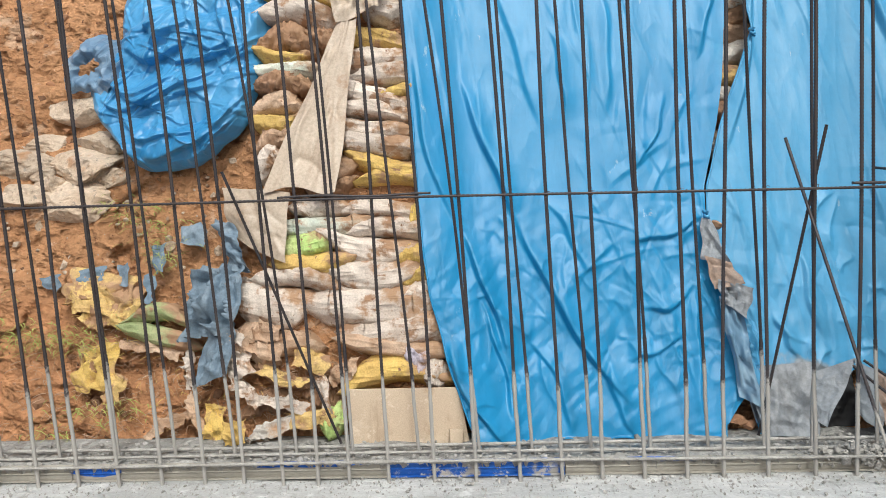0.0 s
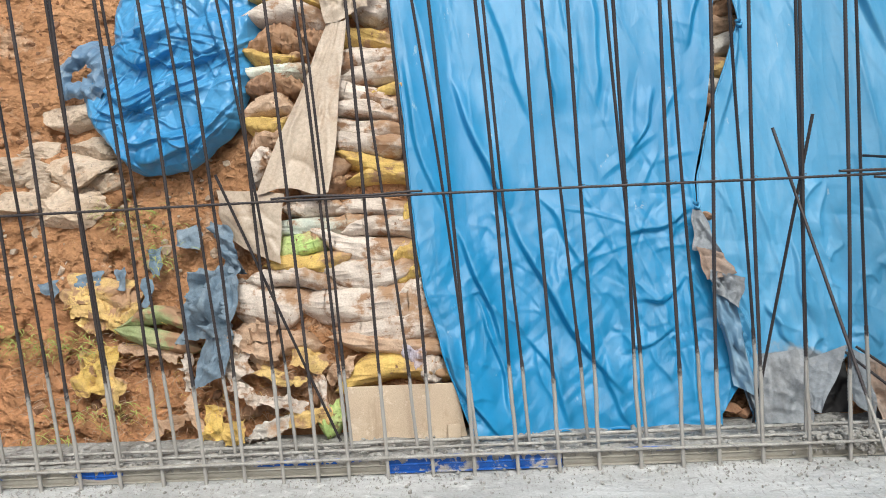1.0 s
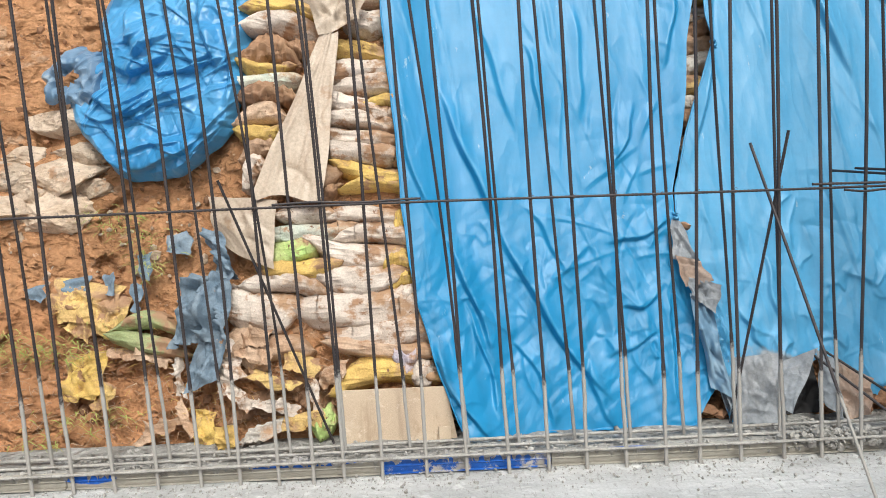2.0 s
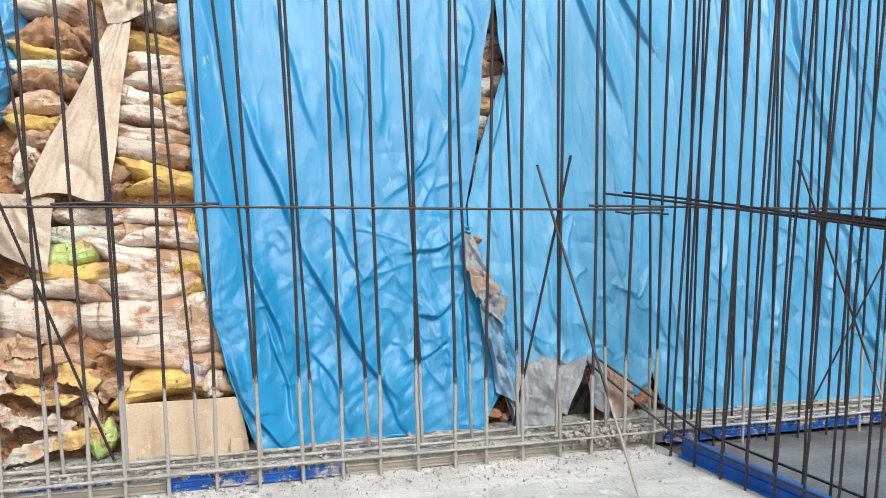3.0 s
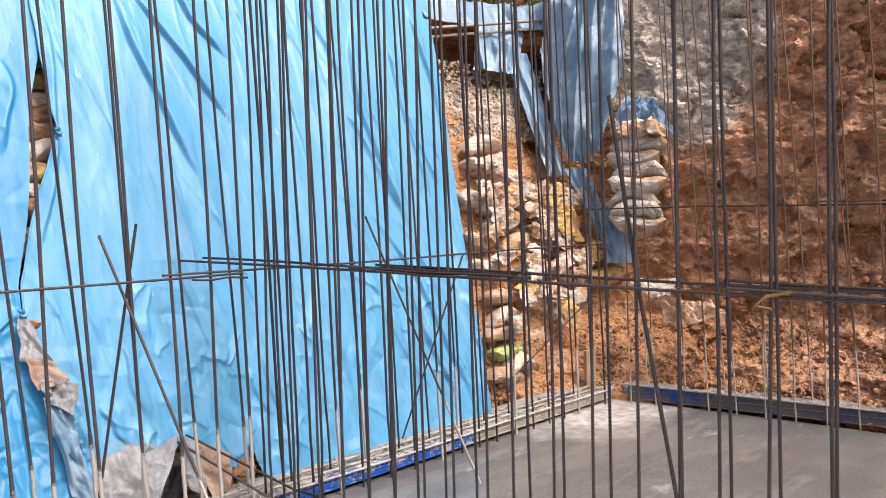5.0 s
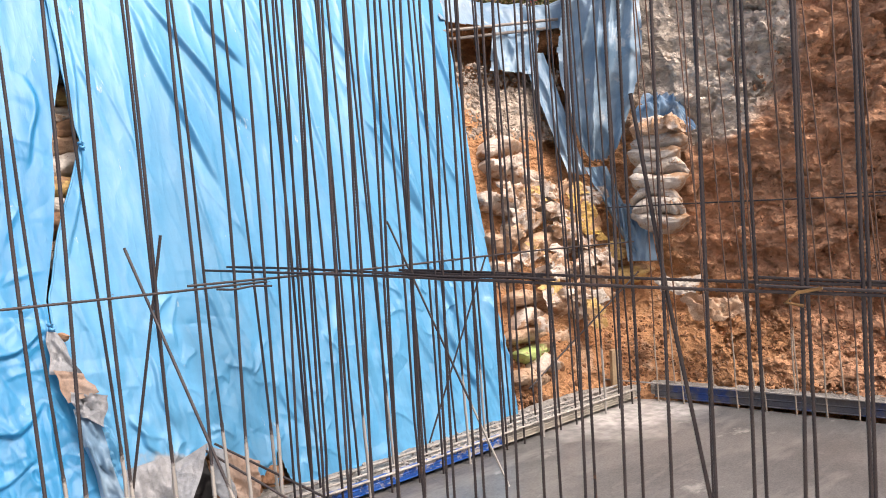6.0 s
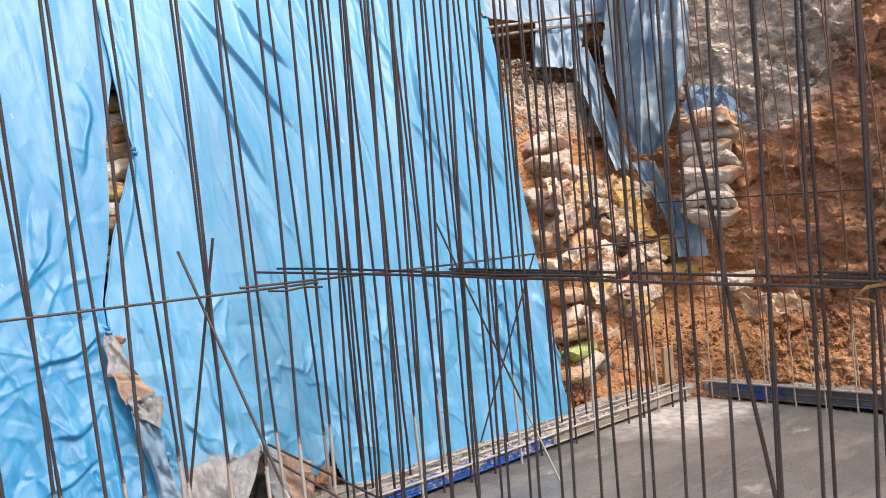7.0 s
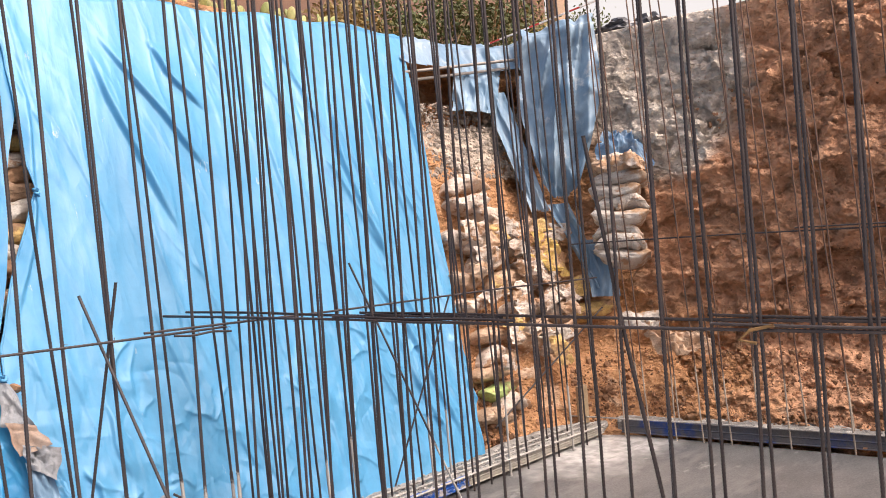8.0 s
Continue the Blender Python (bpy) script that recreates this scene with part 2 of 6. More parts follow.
cream_m = mat("cream_sheet", (0.50, 0.42, 0.335), (0.43, 0.345, 0.265), 3.0, 60, 0.4, 0, 0.2, (0.36, 0.25, 0.165), 0.60, 6.0, 0.1)
BAGS = {}
for key, c1, c2 in (("white", (0.66, 0.585, 0.52), (0.54, 0.46, 0.395)), ("tan", (0.55, 0.41, 0.30), (0.45, 0.30, 0.20)), ("yellow", (0.64, 0.46, 0.14), (0.53, 0.36, 0.12)),
                    ("green", (0.40, 0.55, 0.19), (0.46, 0.53, 0.23)), ("mint", (0.60, 0.66, 0.58), (0.55, 0.52, 0.44)), ("brown", (0.34, 0.22, 0.15), (0.26, 0.15, 0.09)),
                    ("straw", (0.66, 0.48, 0.19), (0.54, 0.37, 0.155)), ("moss", (0.30, 0.36, 0.17), (0.36, 0.38, 0.20)), ("lavender", (0.45, 0.42, 0.50), (0.40, 0.33, 0.33)), ("grey", (0.56, 0.53, 0.49), (0.46, 0.42, 0.375))):
    BAGS[key] = sack = mat(key + "_woven_sack", c1, c2, 5.0, 90, 0.75, 0, 0.5, (0.33, 0.20, 0.12), {"brown": 0.40, "straw": 0.50, "moss": 0.51, "white": 0.515}.get(key, 0.56), 6.0, 0.1, gloss=0.3, rel=0.006)
    relief(sack, 6.0, 0.008, (0.4, 1, 2.2), True, 3)
    speckle(sack, (0.26, 0.15, 0.085), 9.0, 0.58, 0.07, (0.6, 1, 1.6))
    speckle(sack, (0.38, 0.24, 0.145), 3.2, 0.525, 0.09)
    speckle(sack, (0.20, 0.11, 0.065), 26.0, 0.63, 0.05)
steel = mat("dark_rebar_steel", (0.036, 0.032, 0.036), (0.052, 0.043, 0.043), 9.0, 150, 0.5, 0.3, 0.3, (0.11, 0.062, 0.042), 0.62, 14.0, 0.15, rel=0.001)
steel_wet = mat("rebar_with_cement", (0.036, 0.032, 0.036), (0.052, 0.043, 0.043), 9.0, 150, 0.5, 0.25, 0.3, (0.11, 0.062, 0.042), 0.64, 14.0, 0.15, rel=0.001)
layered(steel_wet, (0.37, 0.36, 0.34), 2, 0.62, 0.66, 0.13, 60.0, 0.9)
steel_far = mat("rusty_rebar_with_cement", (0.12, 0.085, 0.07), (0.18, 0.10, 0.065), 9.0, 150, 0.6, 0.3, 0.3, (0.2, 0.1, 0.05), 0.6, 14.0, 0.15, rel=0.001)
layered(steel_far, (0.46, 0.40, 0.33), 2, 0.72, 0.78, 0.22, 50.0, 0.9)
crusted = mat("cement_covered_bar", (0.40, 0.39, 0.37), (0.30, 0.29, 0.27), 9.0, 120, 0.9, 0, 0.6, (0.15, 0.12, 0.10), 0.66, 20.0, 0.1, rel=0.003)
dry_slab = mat("dry_pale_concrete", (0.57, 0.575, 0.575), (0.42, 0.425, 0.425), 1.2, 70, 0.9, 0, 0.9, (0.32, 0.315, 0.305), 0.60, 6.0, 0.0, stretch=(1, 2.2, 1), rel=0.010)
speckle(dry_slab, (0.33, 0.325, 0.315), 24.0, 0.56, 0.10, (2.4, 0.5, 1))
speckle(dry_slab, (0.66, 0.665, 0.66), 9.0, 0.56, 0.12)
wet_slab = mat("damp_grey_concrete", (0.108, 0.110, 0.114), (0.148, 0.150, 0.153), 1.1, 60, 0.24, 0, 0.10, (0.27, 0.268, 0.266), 0.62, 1.7, 0.0, stretch=(1, 1.6, 1), rel=0.002, gloss=0.35)
# paler patch in the slab's back right corner
patch(wet_slab, (0.42, 0.415, 0.41), (5.75, 3.70, 0.0), (1.0, 0.55, 0.5), 2.4, 0.7)
speckle(wet_slab, (0.19, 0.189, 0.188), 2.2, 0.52, 0.2, (0.6, 2.0, 1))
kick_m = mat("rough_concrete", (0.37, 0.365, 0.35), (0.26, 0.255, 0.24), 5.0, 70, 0.95, 0, 0.9, (0.22, 0.19, 0.16), 0.60, 9.0, 0.0, rel=0.012)
speckle(kick_m, (0.48, 0.475, 0.46), 14.0, 0.58, 0.06)
blue_form = mat("blue_painted_steel", (0.014, 0.115, 0.50), (0.022, 0.145, 0.57), 5.0, 60, 0.42, 0.0, 0.2, (0.40, 0.38, 0.36), 0.63, 9.0, 0.0, rel=0.002)
blue_smear = mat("blue_steel_with_cement_smears", (0.012, 0.090, 0.40), (0.018, 0.12, 0.47), 5.0, 60, 0.5, 0.0, 0.3, (0.42, 0.40, 0.37), 0.52, 9.0, 0.0, rel=0.003)
speckle(blue_smear, (0.50, 0.48, 0.45), 30.0, 0.57, 0.05, (0.5, 1, 0.6))
blue_dirty = mat("cement_smeared_blue_steel", (0.31, 0.295, 0.255), (0.40, 0.38, 0.335), 3.0, 60, 0.75, 0.0, 0.4, (0.02, 0.12, 0.52), 0.60, 2.2, 0.0, stretch=(0.6, 1, 5), rel=0.004)
patch(blue_dirty, (0.014, 0.105, 0.48), (-2.40, 3.85, 0.048), (0.19, 0.2, 0.030), 9.0, 0.12)
patch(blue_dirty, (0.014, 0.105, 0.48), (-1.74, 3.85, 0.046), (0.14, 0.2, 0.024), 9.0, 0.12)
patch(blue_dirty, (0.014, 0.105, 0.48), (-0.72, 3.85, 0.066), (0.30, 0.2, 0.014), 9.0, 0.12)
dark_form = mat("grimy_blue_steel", (0.10, 0.11, 0.14), (0.16, 0.155, 0.15), 3.0, 60, 0.6, 0.0, 0.4, (0.015, 0.06, 0.26), 0.52, 1.6, 0.0, rel=0.004)
board_m = mat("pale_plywood", (0.53, 0.43, 0.32), (0.48, 0.38, 0.28), 3.0, 220, 0.8, 0, 0.06, (0.38, 0.27, 0.18), 0.64, 5.0, 0.05, stretch=(1, 2, 1.4))
speckle(board_m, (0.36, 0.27, 0.185), 3.0, 0.56, 0.12, (2.5, 1, 0.6))
speckle(board_m, (0.62, 0.53, 0.42), 14.0, 0.60, 0.06)
wood_m = mat("weathered_wood", (0.33, 0.24, 0.15), (0.42, 0.32, 0.2), 4.0, 60, 0.85, 0, 0.4, vary=0.1)
pipe_m = mat("grey_pipe", (0.30, 0.28, 0.26), (0.22, 0.20, 0.18), 6.0, 60, 0.6, 0.2, 0.2)
wire_m = mat("tie_wire", (0.10, 0.08, 0.07), (0.16, 0.10, 0.07), 9.0, 90, 0.6, 0.5, 0.1)
brass_wire = mat("yellowed_bar_end", (0.40, 0.24, 0.09), (0.32, 0.19, 0.08), 9.0, 90, 0.6, 0.2, 0.2)
grass_m = mat("pale_green_grass", (0.25, 0.34, 0.07), (0.40, 0.41, 0.12), 6.0, 60, 0.8, 0, 0.1, vary=0.2)
leaf_m = mat("shrub_leaf", (0.055, 0.085, 0.025), (0.11, 0.13, 0.04), 2.0, 60, 0.6, 0, 0.1, vary=0.2)
dry_leaf = mat("dry_leaf", (0.30, 0.22, 0.08), (0.20, 0.17, 0.06), 2.0, 60, 0.7, 0, 0.1, vary=0.2)
cactus_m = mat("cactus_green", (0.24, 0.28, 0.09), (0.36, 0.34, 0.14), 5.0, 60, 0.6, 0, 0.2, vary=0.15)
pot_m = mat("terracotta", (0.42, 0.15, 0.075), (0.36, 0.13, 0.06), 5.0, 60, 0.85, 0, 0.3)
house_m = mat("brown_wall_paint", (0.20, 0.125, 0.09), (0.17, 0.10, 0.075), 1.2, 50, 0.9, 0, 0.3, (0.25, 0.17, 0.12), 0.66, 3.0, 0.0)
post_m = mat("tan_render", (0.42, 0.32, 0.23), (0.36, 0.27, 0.2), 2.0, 50, 0.9, 0, 0.3)
black_m = mat("dark_grey_plastic", (0.05, 0.055, 0.065), (0.10, 0.105, 0.115), 4.0, 50, 0.35, 0, 0.2, (0.22, 0.22, 0.22), 0.62, 6.0, 0.0)
tear_shade_m = mat("shade_black_plastic", (0.010, 0.010, 0.012), (0.018, 0.018, 0.020), 4.0, 50, 0.6, 0, 0.2)
# emissive white of the strip that brightens the sky beyond the rim
sky_glow_m = bpy.data.materials.new("white_sky_glow")
sky_glow_m.use_nodes = True
sky_glow_m.node_tree.nodes["Principled BSDF"].inputs["Base Color"].default_value = (0, 0, 0, 1)
sky_glow_m.node_tree.nodes["Principled BSDF"].inputs["Emission Color"].default_value = (1.0, 1.0, 1.0, 1)
sky_glow_m.node_tree.nodes["Principled BSDF"].inputs["Emission Strength"].default_value = 0.55
tape_w = mat("white_tape", (0.7, 0.68, 0.66), (0.62, 0.6, 0.58), 4.0, 50, 0.5, 0, 0.05)
tape_r = mat("red_tape", (0.5, 0.04, 0.03), (0.42, 0.05, 0.04), 4.0, 50, 0.5, 0, 0.05)


relief(dry_slab, 9.0, 0.003, (0.6, 1.5, 1))
relief(kick_m, 7.0, 0.016)
relief(crusted, 22.0, 0.004)
speckle(board_m, (0.38, 0.28, 0.19), 6.0, 0.58, 0.10, (1, 1, 0.6))
speckle(board_m, (0.62, 0.53, 0.42), 3.0, 0.56, 0.12)


# ---- mesh helpers ----
def shape(name, verts, faces, material, parent=None, smooth=True, crisp=0):
    me = bpy.data.meshes.new(name)
    me.from_pydata([tuple(v) for v in verts], [], [tuple(f) for f in faces])
    me.materials.append(material)
    if smooth:
        me.polygons.foreach_set("use_smooth", [True] * len(me.polygons))
    me.update()
    if crisp:
        me.set_sharp_from_angle(angle=radians(crisp))
    ob = new(name, me)
    ob.parent = parent
    return ob


def part(name, bm, material, parent, label=""):
    me = bpy.data.meshes.new(name)
    bm.to_mesh(me)
    bm.free()
    me.materials.append(material)
    ob = new(name, me)
    ob.parent = parent
    if label:
        ob["label"] = label
    return ob


def grid_faces(n, m, keep=None, wrap=False):
    i, j = np.meshgrid(np.arange(n - 1), np.arange(m if wrap else m - 1), indexing="ij")
    k = (j + 1) % m
    f = np.stack([i * m + j, (i + 1) * m + j, (i + 1) * m + k, i * m + k], -1).reshape(-1, 4)
    if keep is not None:
        f = f[keep.reshape(-1)]
    return f.tolist()


def tube(points, radius, sides=6, ribs=0.0, rib_high=0.0012, lump=0.0, coat=0.0):
    """Vertices and faces of a bar along points; with ribs, rings stand proud at that spacing."""
    P = np.array(points, float)
    seg = np.linalg.norm(np.diff(P, axis=0), axis=1)
    L = np.concatenate([[0], np.cumsum(seg)])
    if ribs:
        n = int(L[-1] / ribs)
        s = np.sort(np.concatenate([np.arange(n) * ribs, np.arange(n) * ribs + ribs * 0.45, [L[-1]]]))
        P = np.stack([np.interp(s, L, P[:, i]) for i in range(3)], 1)
        rad = np.where(np.arange(len(P)) % 2 == 0, radius + rib_high, radius - rib_high * 0.4)
    else:
        rad = np.full(len(P), radius)
    if lump:
        rad = rad * (1 + lump * wave_noise(P, 9.0, 61, 3))
    if coat:
        rad = rad + 0.0016 * (P[:, 2] < coat) * (1 + 0.8 * wave_noise(P + radius, 14.0, 62, 2))
    T = np.gradient(P, axis=0)
    T /= np.linalg.norm(T, axis=1)[:, None]
    ref = np.array([0.31, 0.95, 0.05]) if abs(T[len(T) // 2][2]) > 0.6 else np.array([0.05, 0.1, 1.0])
    A = np.cross(T, ref)
    A /= np.linalg.norm(A, axis=1)[:, None]
    B = np.cross(T, A)
    a = np.arange(sides) / sides * 2 * np.pi
    V = P[:, None] + rad[:, None, None] * (np.cos(a)[None, :, None] * A[:, None] + np.sin(a)[None, :, None] * B[:, None])
    n = len(P)
    F = grid_faces(n, sides, wrap=True)
    F += [list(range(sides))[::-1], [(n - 1) * sides + i for i in range(sides)]]
    return V.reshape(-1, 3), F


def bar(name, points, radius, material, parent=None, ribs=0.0, sides=6, lump=0.0):
    v, f = tube(points, radius, sides, ribs, 0.0012, lump)
    return shape(name, v, f, material, parent)


def box(bm, x0, x1, y0, y1, z0, z1, bevel=0.0):
    r = bmesh.ops.create_cube(bm, size=1)
    bmesh.ops.transform(bm, matrix=Matrix.Translation(((x0 + x1) / 2, (y0 + y1) / 2, (z0 + z1) / 2)) @ Matrix.Diagonal((x1 - x0, y1 - y0, z1 - z0, 1)), verts=r["verts"])
    if bevel:
        es = list({e for v in r["verts"] for e in v.link_edges})
        bmesh.ops.bevel(bm, geom=es, offset=bevel, segments=2, affect="EDGES", profile=0.5)
    return bm


def wave_noise(P, scale, seed, octaves=4):
    """Smooth value noise over an array of points, from sums of turned sine waves; about -1 to 1."""
    rs = np.random.RandomState(seed)
    out = np.zeros(P.shape[:-1])
    amp, tot = 1.0, 0.0
    for o in range(octaves):
        for _ in range(5):
            d = rs.normal(size=3)
            d /= np.linalg.norm(d)
            out += amp / 5 * 1.6 * np.sin((P @ d) * scale * rs.uniform(0.7, 1.4) * 2 * np.pi + rs.uniform(0, 6.28) + 1.3 * np.sin((P @ np.roll(d, 1)) * scale * 4.1 + rs.uniform(0, 6.28)))
        tot += amp
        amp *= 0.55
        scale *= 2.1
    return out / tot


def ridged(P, scale, seed, octaves=3):
    """Sharp crumples: the folded absolute value of the noise, 0 to about 1."""
    out, amp, tot = 0, 1.0, 0.0
    for o in range(octaves):
        out = out + amp * (1 - np.minimum(1, np.abs(2.2 * wave_noise(P, scale, seed + 17 * o, 1))))
        tot += amp
        amp *= 0.5
        scale *= 2.0
    return out / tot


def crumple(U, V, seed, count=7, large=0.5, small=0.10, slope=0.16, warp=0.05):
    """Folded sheet: flat facets between straight creases, from crossing folds of falling size."""
    rs = np.random.RandomState(seed)
    Q = np.stack([U, V, U * 0], -1) / large
    WU, WV = U + warp * large * 2 * wave_noise(Q, 0.5, seed + 1, 2), V + warp * large * 2 * wave_noise(Q, 0.5, seed + 2, 2)
    out = np.zeros(U.shape)
    for i in range(count):
        L = large * (small / large) ** (i / max(1, count - 1))
        a, ph, sharp = rs.uniform(0, np.pi), rs.uniform(0, 1), rs.uniform(0.3, 0.8)
        f = (WU * math.cos(a) + WV * math.sin(a)) / L * rs.uniform(0.8, 1.2) + ph
        f = f + 0.25 * wave_noise(Q, 0.8, seed + 5 + i, 1)
        k = np.floor(f)
        f = f - k
        fold = np.where(f < sharp, f / sharp, (1 - f) / (1 - sharp))
        out += L * slope * fold * (0.35 + 0.65 * np.abs(np.sin(k * 2.3 + seed)))
    return out


def step(a, b, x):
    t = np.clip((x - a) / (b - a), 0, 1)
    return t * t * (3 - 2 * t)


# ---- the pit: earth banks, ground ----
CX, CY, RIM = 1.5, 0.5, 3.72


def reach(th, z):
    """How far the foot of the banks lies from the pit's middle, in the direction th and at the height z."""
    c, s = np.cos(th), np.sin(th)
    z = np.asarray(z, float)

    def along(n, d):
        return np.where(d > 1e-3, n / np.maximum(d, 1e-3), 60.0)
    tb = along(4.26 + 0.35 * z - CY, s)
    kb = 0.35 + 0.13 * step(0.9, 1.8, -(CX + tb * c))
    tb = along(4.26 + kb * z - CY, s)
    x0 = 6.05 + 1.1 * np.clip(z, 0, 0.65) + 0.06 * z
    tr = along(x0 - CX - 0.165 * (CY - 3.75), c + 0.165 * s)
    tl, tk = along(8.0 + 0.3 * z, -c), along(8.5 + 0.3 * z, -s)
    k = 2.6
    return -np.log(np.exp(-k * tb) + np.exp(-k * tr) + np.exp(-k * tl) + np.exp(-k * tk)) / k


def bank_y(x, z):
    """The back bank's face at x and z."""
    x, z = np.asarray(x, float), np.asarray(z, float)
    y = 4.26 + 0.35 * z
    for _ in range(12):
        r = reach(np.arctan2(y - CY, x - CX), z)
        y = 0.5 * y + 0.5 * (CY + np.sqrt(np.maximum(r * r - (x - CX) ** 2, 0.04)))
    return y


def build_ground():
    th = np.concatenate([np.linspace(-0.5, 0.7, 420), np.linspace(0.7, 2.0, 160)[1:], np.linspace(2.0, 2.75, 230)[1:], np.linspace(2.75, 2 * np.pi - 0.5, 130)[1:-1]])
    zz = np.concatenate([np.linspace(-0.12, RIM, 230)])
    TH, Z = np.meshgrid(th, zz, indexing="ij")
    R = reach(TH, Z)
    P = np.stack([CX + R * np.cos(TH), CY + R * np.sin(TH), Z], -1)
    right = step(0.62, 0.5, TH) * step(-0.6, -0.4, TH)
    lump = wave_noise(P, 0.55, 3, 5) * 0.055 + wave_noise(P, 2.4, 5, 4) * 0.022
    ledge = wave_noise(P * np.array([0.6, 0.6, 2.2]), 0.9, 8, 4)
    bed = wave_noise(P * np.array([0.8, 0.8, 1.0]) + 0.25 * P[..., ::-1], 0.5, 15, 4) * 5
    bed = (np.floor(bed) + step(0.55, 1.0, bed - np.floor(bed))) / 5
    left = step(2.0, 2.2, TH) * step(2.9, 2.7, TH)
    out = lump + (0.05 + 0.04 * right) * np.abs(ledge) + right * (0.07 * bed + 0.06 * np.abs(wave_noise(P, 1.6, 11, 4)) + 0.022 * ridged(P * np.array([1, 1, 1.5]), 3.2, 12, 2))
    out += left * (0.030 * np.abs(wave_noise(P, 3.0, 13, 3)) + 0.016 * wave_noise(P, 8.0, 14, 2))
    fine = (right + left) > 0.01
    cells, rough_, chunk = np.zeros(P.shape[:2]), np.zeros(P.shape[:2]), np.zeros(P.shape[:2])
    for i, j in np.argwhere(fine):
        q = Vector(P[i, j])
        w = q + Vector((0.10, 0.10, 0.06)) * noise.noise(q * 3.0)
        d1, d2 = noise.voronoi(Vector((w.x * 1.9, w.y * 1.9, w.z * 2.9)))[0], noise.voronoi(Vector((w.x * 6.5, w.y * 6.5, w.z * 9.0)))[0]
        d3 = noise.voronoi(Vector((w.x * 15, w.y * 15, w.z * 21)))[0]
        lumps = 0.0
        for f, tall, deep in ((1.5, 1.5, 0.26), (4.2, 1.4, 0.22), (10.0, 1.3, 0.20)):
            v = Vector((w.x * f, w.y * f, w.z * f * tall))
            near = noise.voronoi(v)[1][0]
            key = near.x * 12.9898 + near.y * 78.233 + near.z * 37.719
            a1, a2, a3 = math.sin(key) * 43.7 % 1 - 0.5, math.sin(key * 1.7) * 51.3 % 1 - 0.5, math.sin(key * 2.3) * 47.9 % 1 - 0.5
            lumps += deep / f * (a1 + 1.8 * a2 * (v.z - near.z) + 1.4 * a3 * ((v.x - near.x) + (v.y - near.y)))
        chunk[i, j] = lumps
        cells[i, j] = 0.55 * min(d1[1] - d1[0], 0.30) + 0.36 * min(d2[1] - d2[0], 0.4) + 0.16 * min(d3[1] - d3[0], 0.4)
        rough_[i, j] = noise.fractal(q * 7.0, 0.7, 2.1, 5)
    out -= right * (0.14 * cells + 0.035 * rough_ + 1.1 * chunk) + left * (0.05 * cells + 0.03 * rough_ + 0.30 * chunk) - 0.06 * right
    fill = step(-1.25, -1.1, P[..., 0]) * step(0.15, 0.0, P[..., 0]) * (P[..., 1] > 4) * step(2.9, 2.6, Z)
    out = out - 0.09 * fill
    deg = TH * 180 / np.pi
    out = out + 0.55 * step(44, 46, deg) * step(55, 52, deg) * step(2.85, 3.0, Z) * step(3.55, 3.4, Z)
    out = out + 0.5 * step(41.0, 41.5, deg) * step(43.6, 43.1, deg) * step(2.15, 2.35, Z) * step(3.4, 3.2, Z)
    niche = step(1.35, 1.5, P[..., 0]) * step(2.05, 1.9, P[..., 0]) * step(1.15, 1.35, Z) * step(3.0, 2.8, Z) * (P[..., 1] > 4)
    out = out + 0.35 * niche
    out *= np.clip((RIM - Z) / 0.3, 0.15, 1)
    P[..., 0] += out * np.cos(TH)
    P[..., 1] += out * np.sin(TH)
    # the surface beyond the rim, out to the horizon
    rings = [P]
    for k, d in enumerate((0.25, 0.8, 2.0, 5.0, 12.0, 40.0, 120.0, 400.0, 1500.0)):
        r = R[:, -1] + d
        zq = RIM + 0.05 + 0.04 * wave_noise(np.stack([r * np.cos(th), r * np.sin(th), r * 0], -1), 0.3, 4, 2) * (d < 30)
        rings.append(np.stack([CX + r * np.cos(th), CY + r * np.sin(th), zq], -1)[:, None])
    P = np.concatenate(rings, 1)
    n, m = P.shape[:2]
    f = grid_faces(n, m)
    last = [[(n - 1) * m + j, j, j + 1, (n - 1) * m + j + 1] for j in range(m - 1)]
    ob = shape("ground", P.reshape(-1, 3), f + last, soil)
    return tagged(ob, "orange-brown clay banks of an excavated pit", "earth bank", kind="structure")


build_ground()

# slabs: pale and dry before the cross wall, damp and grey beyond it
PHI = radians(102.75)
D2 = np.array([-math.cos(PHI), -math.sin(PHI), 0])     # along the cross wall, towards the camera
N2 = np.array([math.sin(PHI), -math.cos(PHI), 0])      # across it, to its far side
O2 = np.array([2.31, 3.80, 0])
O3, D3 = np.array([5.97, 3.77, 0]), np.array([0.184, -0.983, 0])
N3 = np.array([0.983, 0.184, 0])


def slab(name, a, b, c, d, material, label, relief, level=0.0):
    """A slab between four corners, a-b along the back and d-c along the front."""
    n, m = 90, 90
    u, v = np.meshgrid(np.linspace(0, 1, n), np.linspace(0, 1, m) ** 1.6, indexing="ij")
    A, B, C, E = (np.array(q, float) for q in (a, b, c, d))
    P = (A * (1 - u[..., None]) + B * u[..., None]) * (1 - v[..., None]) + (E * (1 - u[..., None]) + C * u[..., None]) * v[..., None]
    P = np.concatenate([P, np.zeros((n, m, 1))], -1)
    P[..., 2] += level + relief * (wave_noise(P, 1.3, 21, 4) - 0.5)
    return tagged(shape(name, P.reshape(-1, 3), grid_faces(n, m)[::-1], material), label, "concrete slab", kind="structure")


def on2(s, off=0.0):
    return O2 + D2 * s + N2 * off


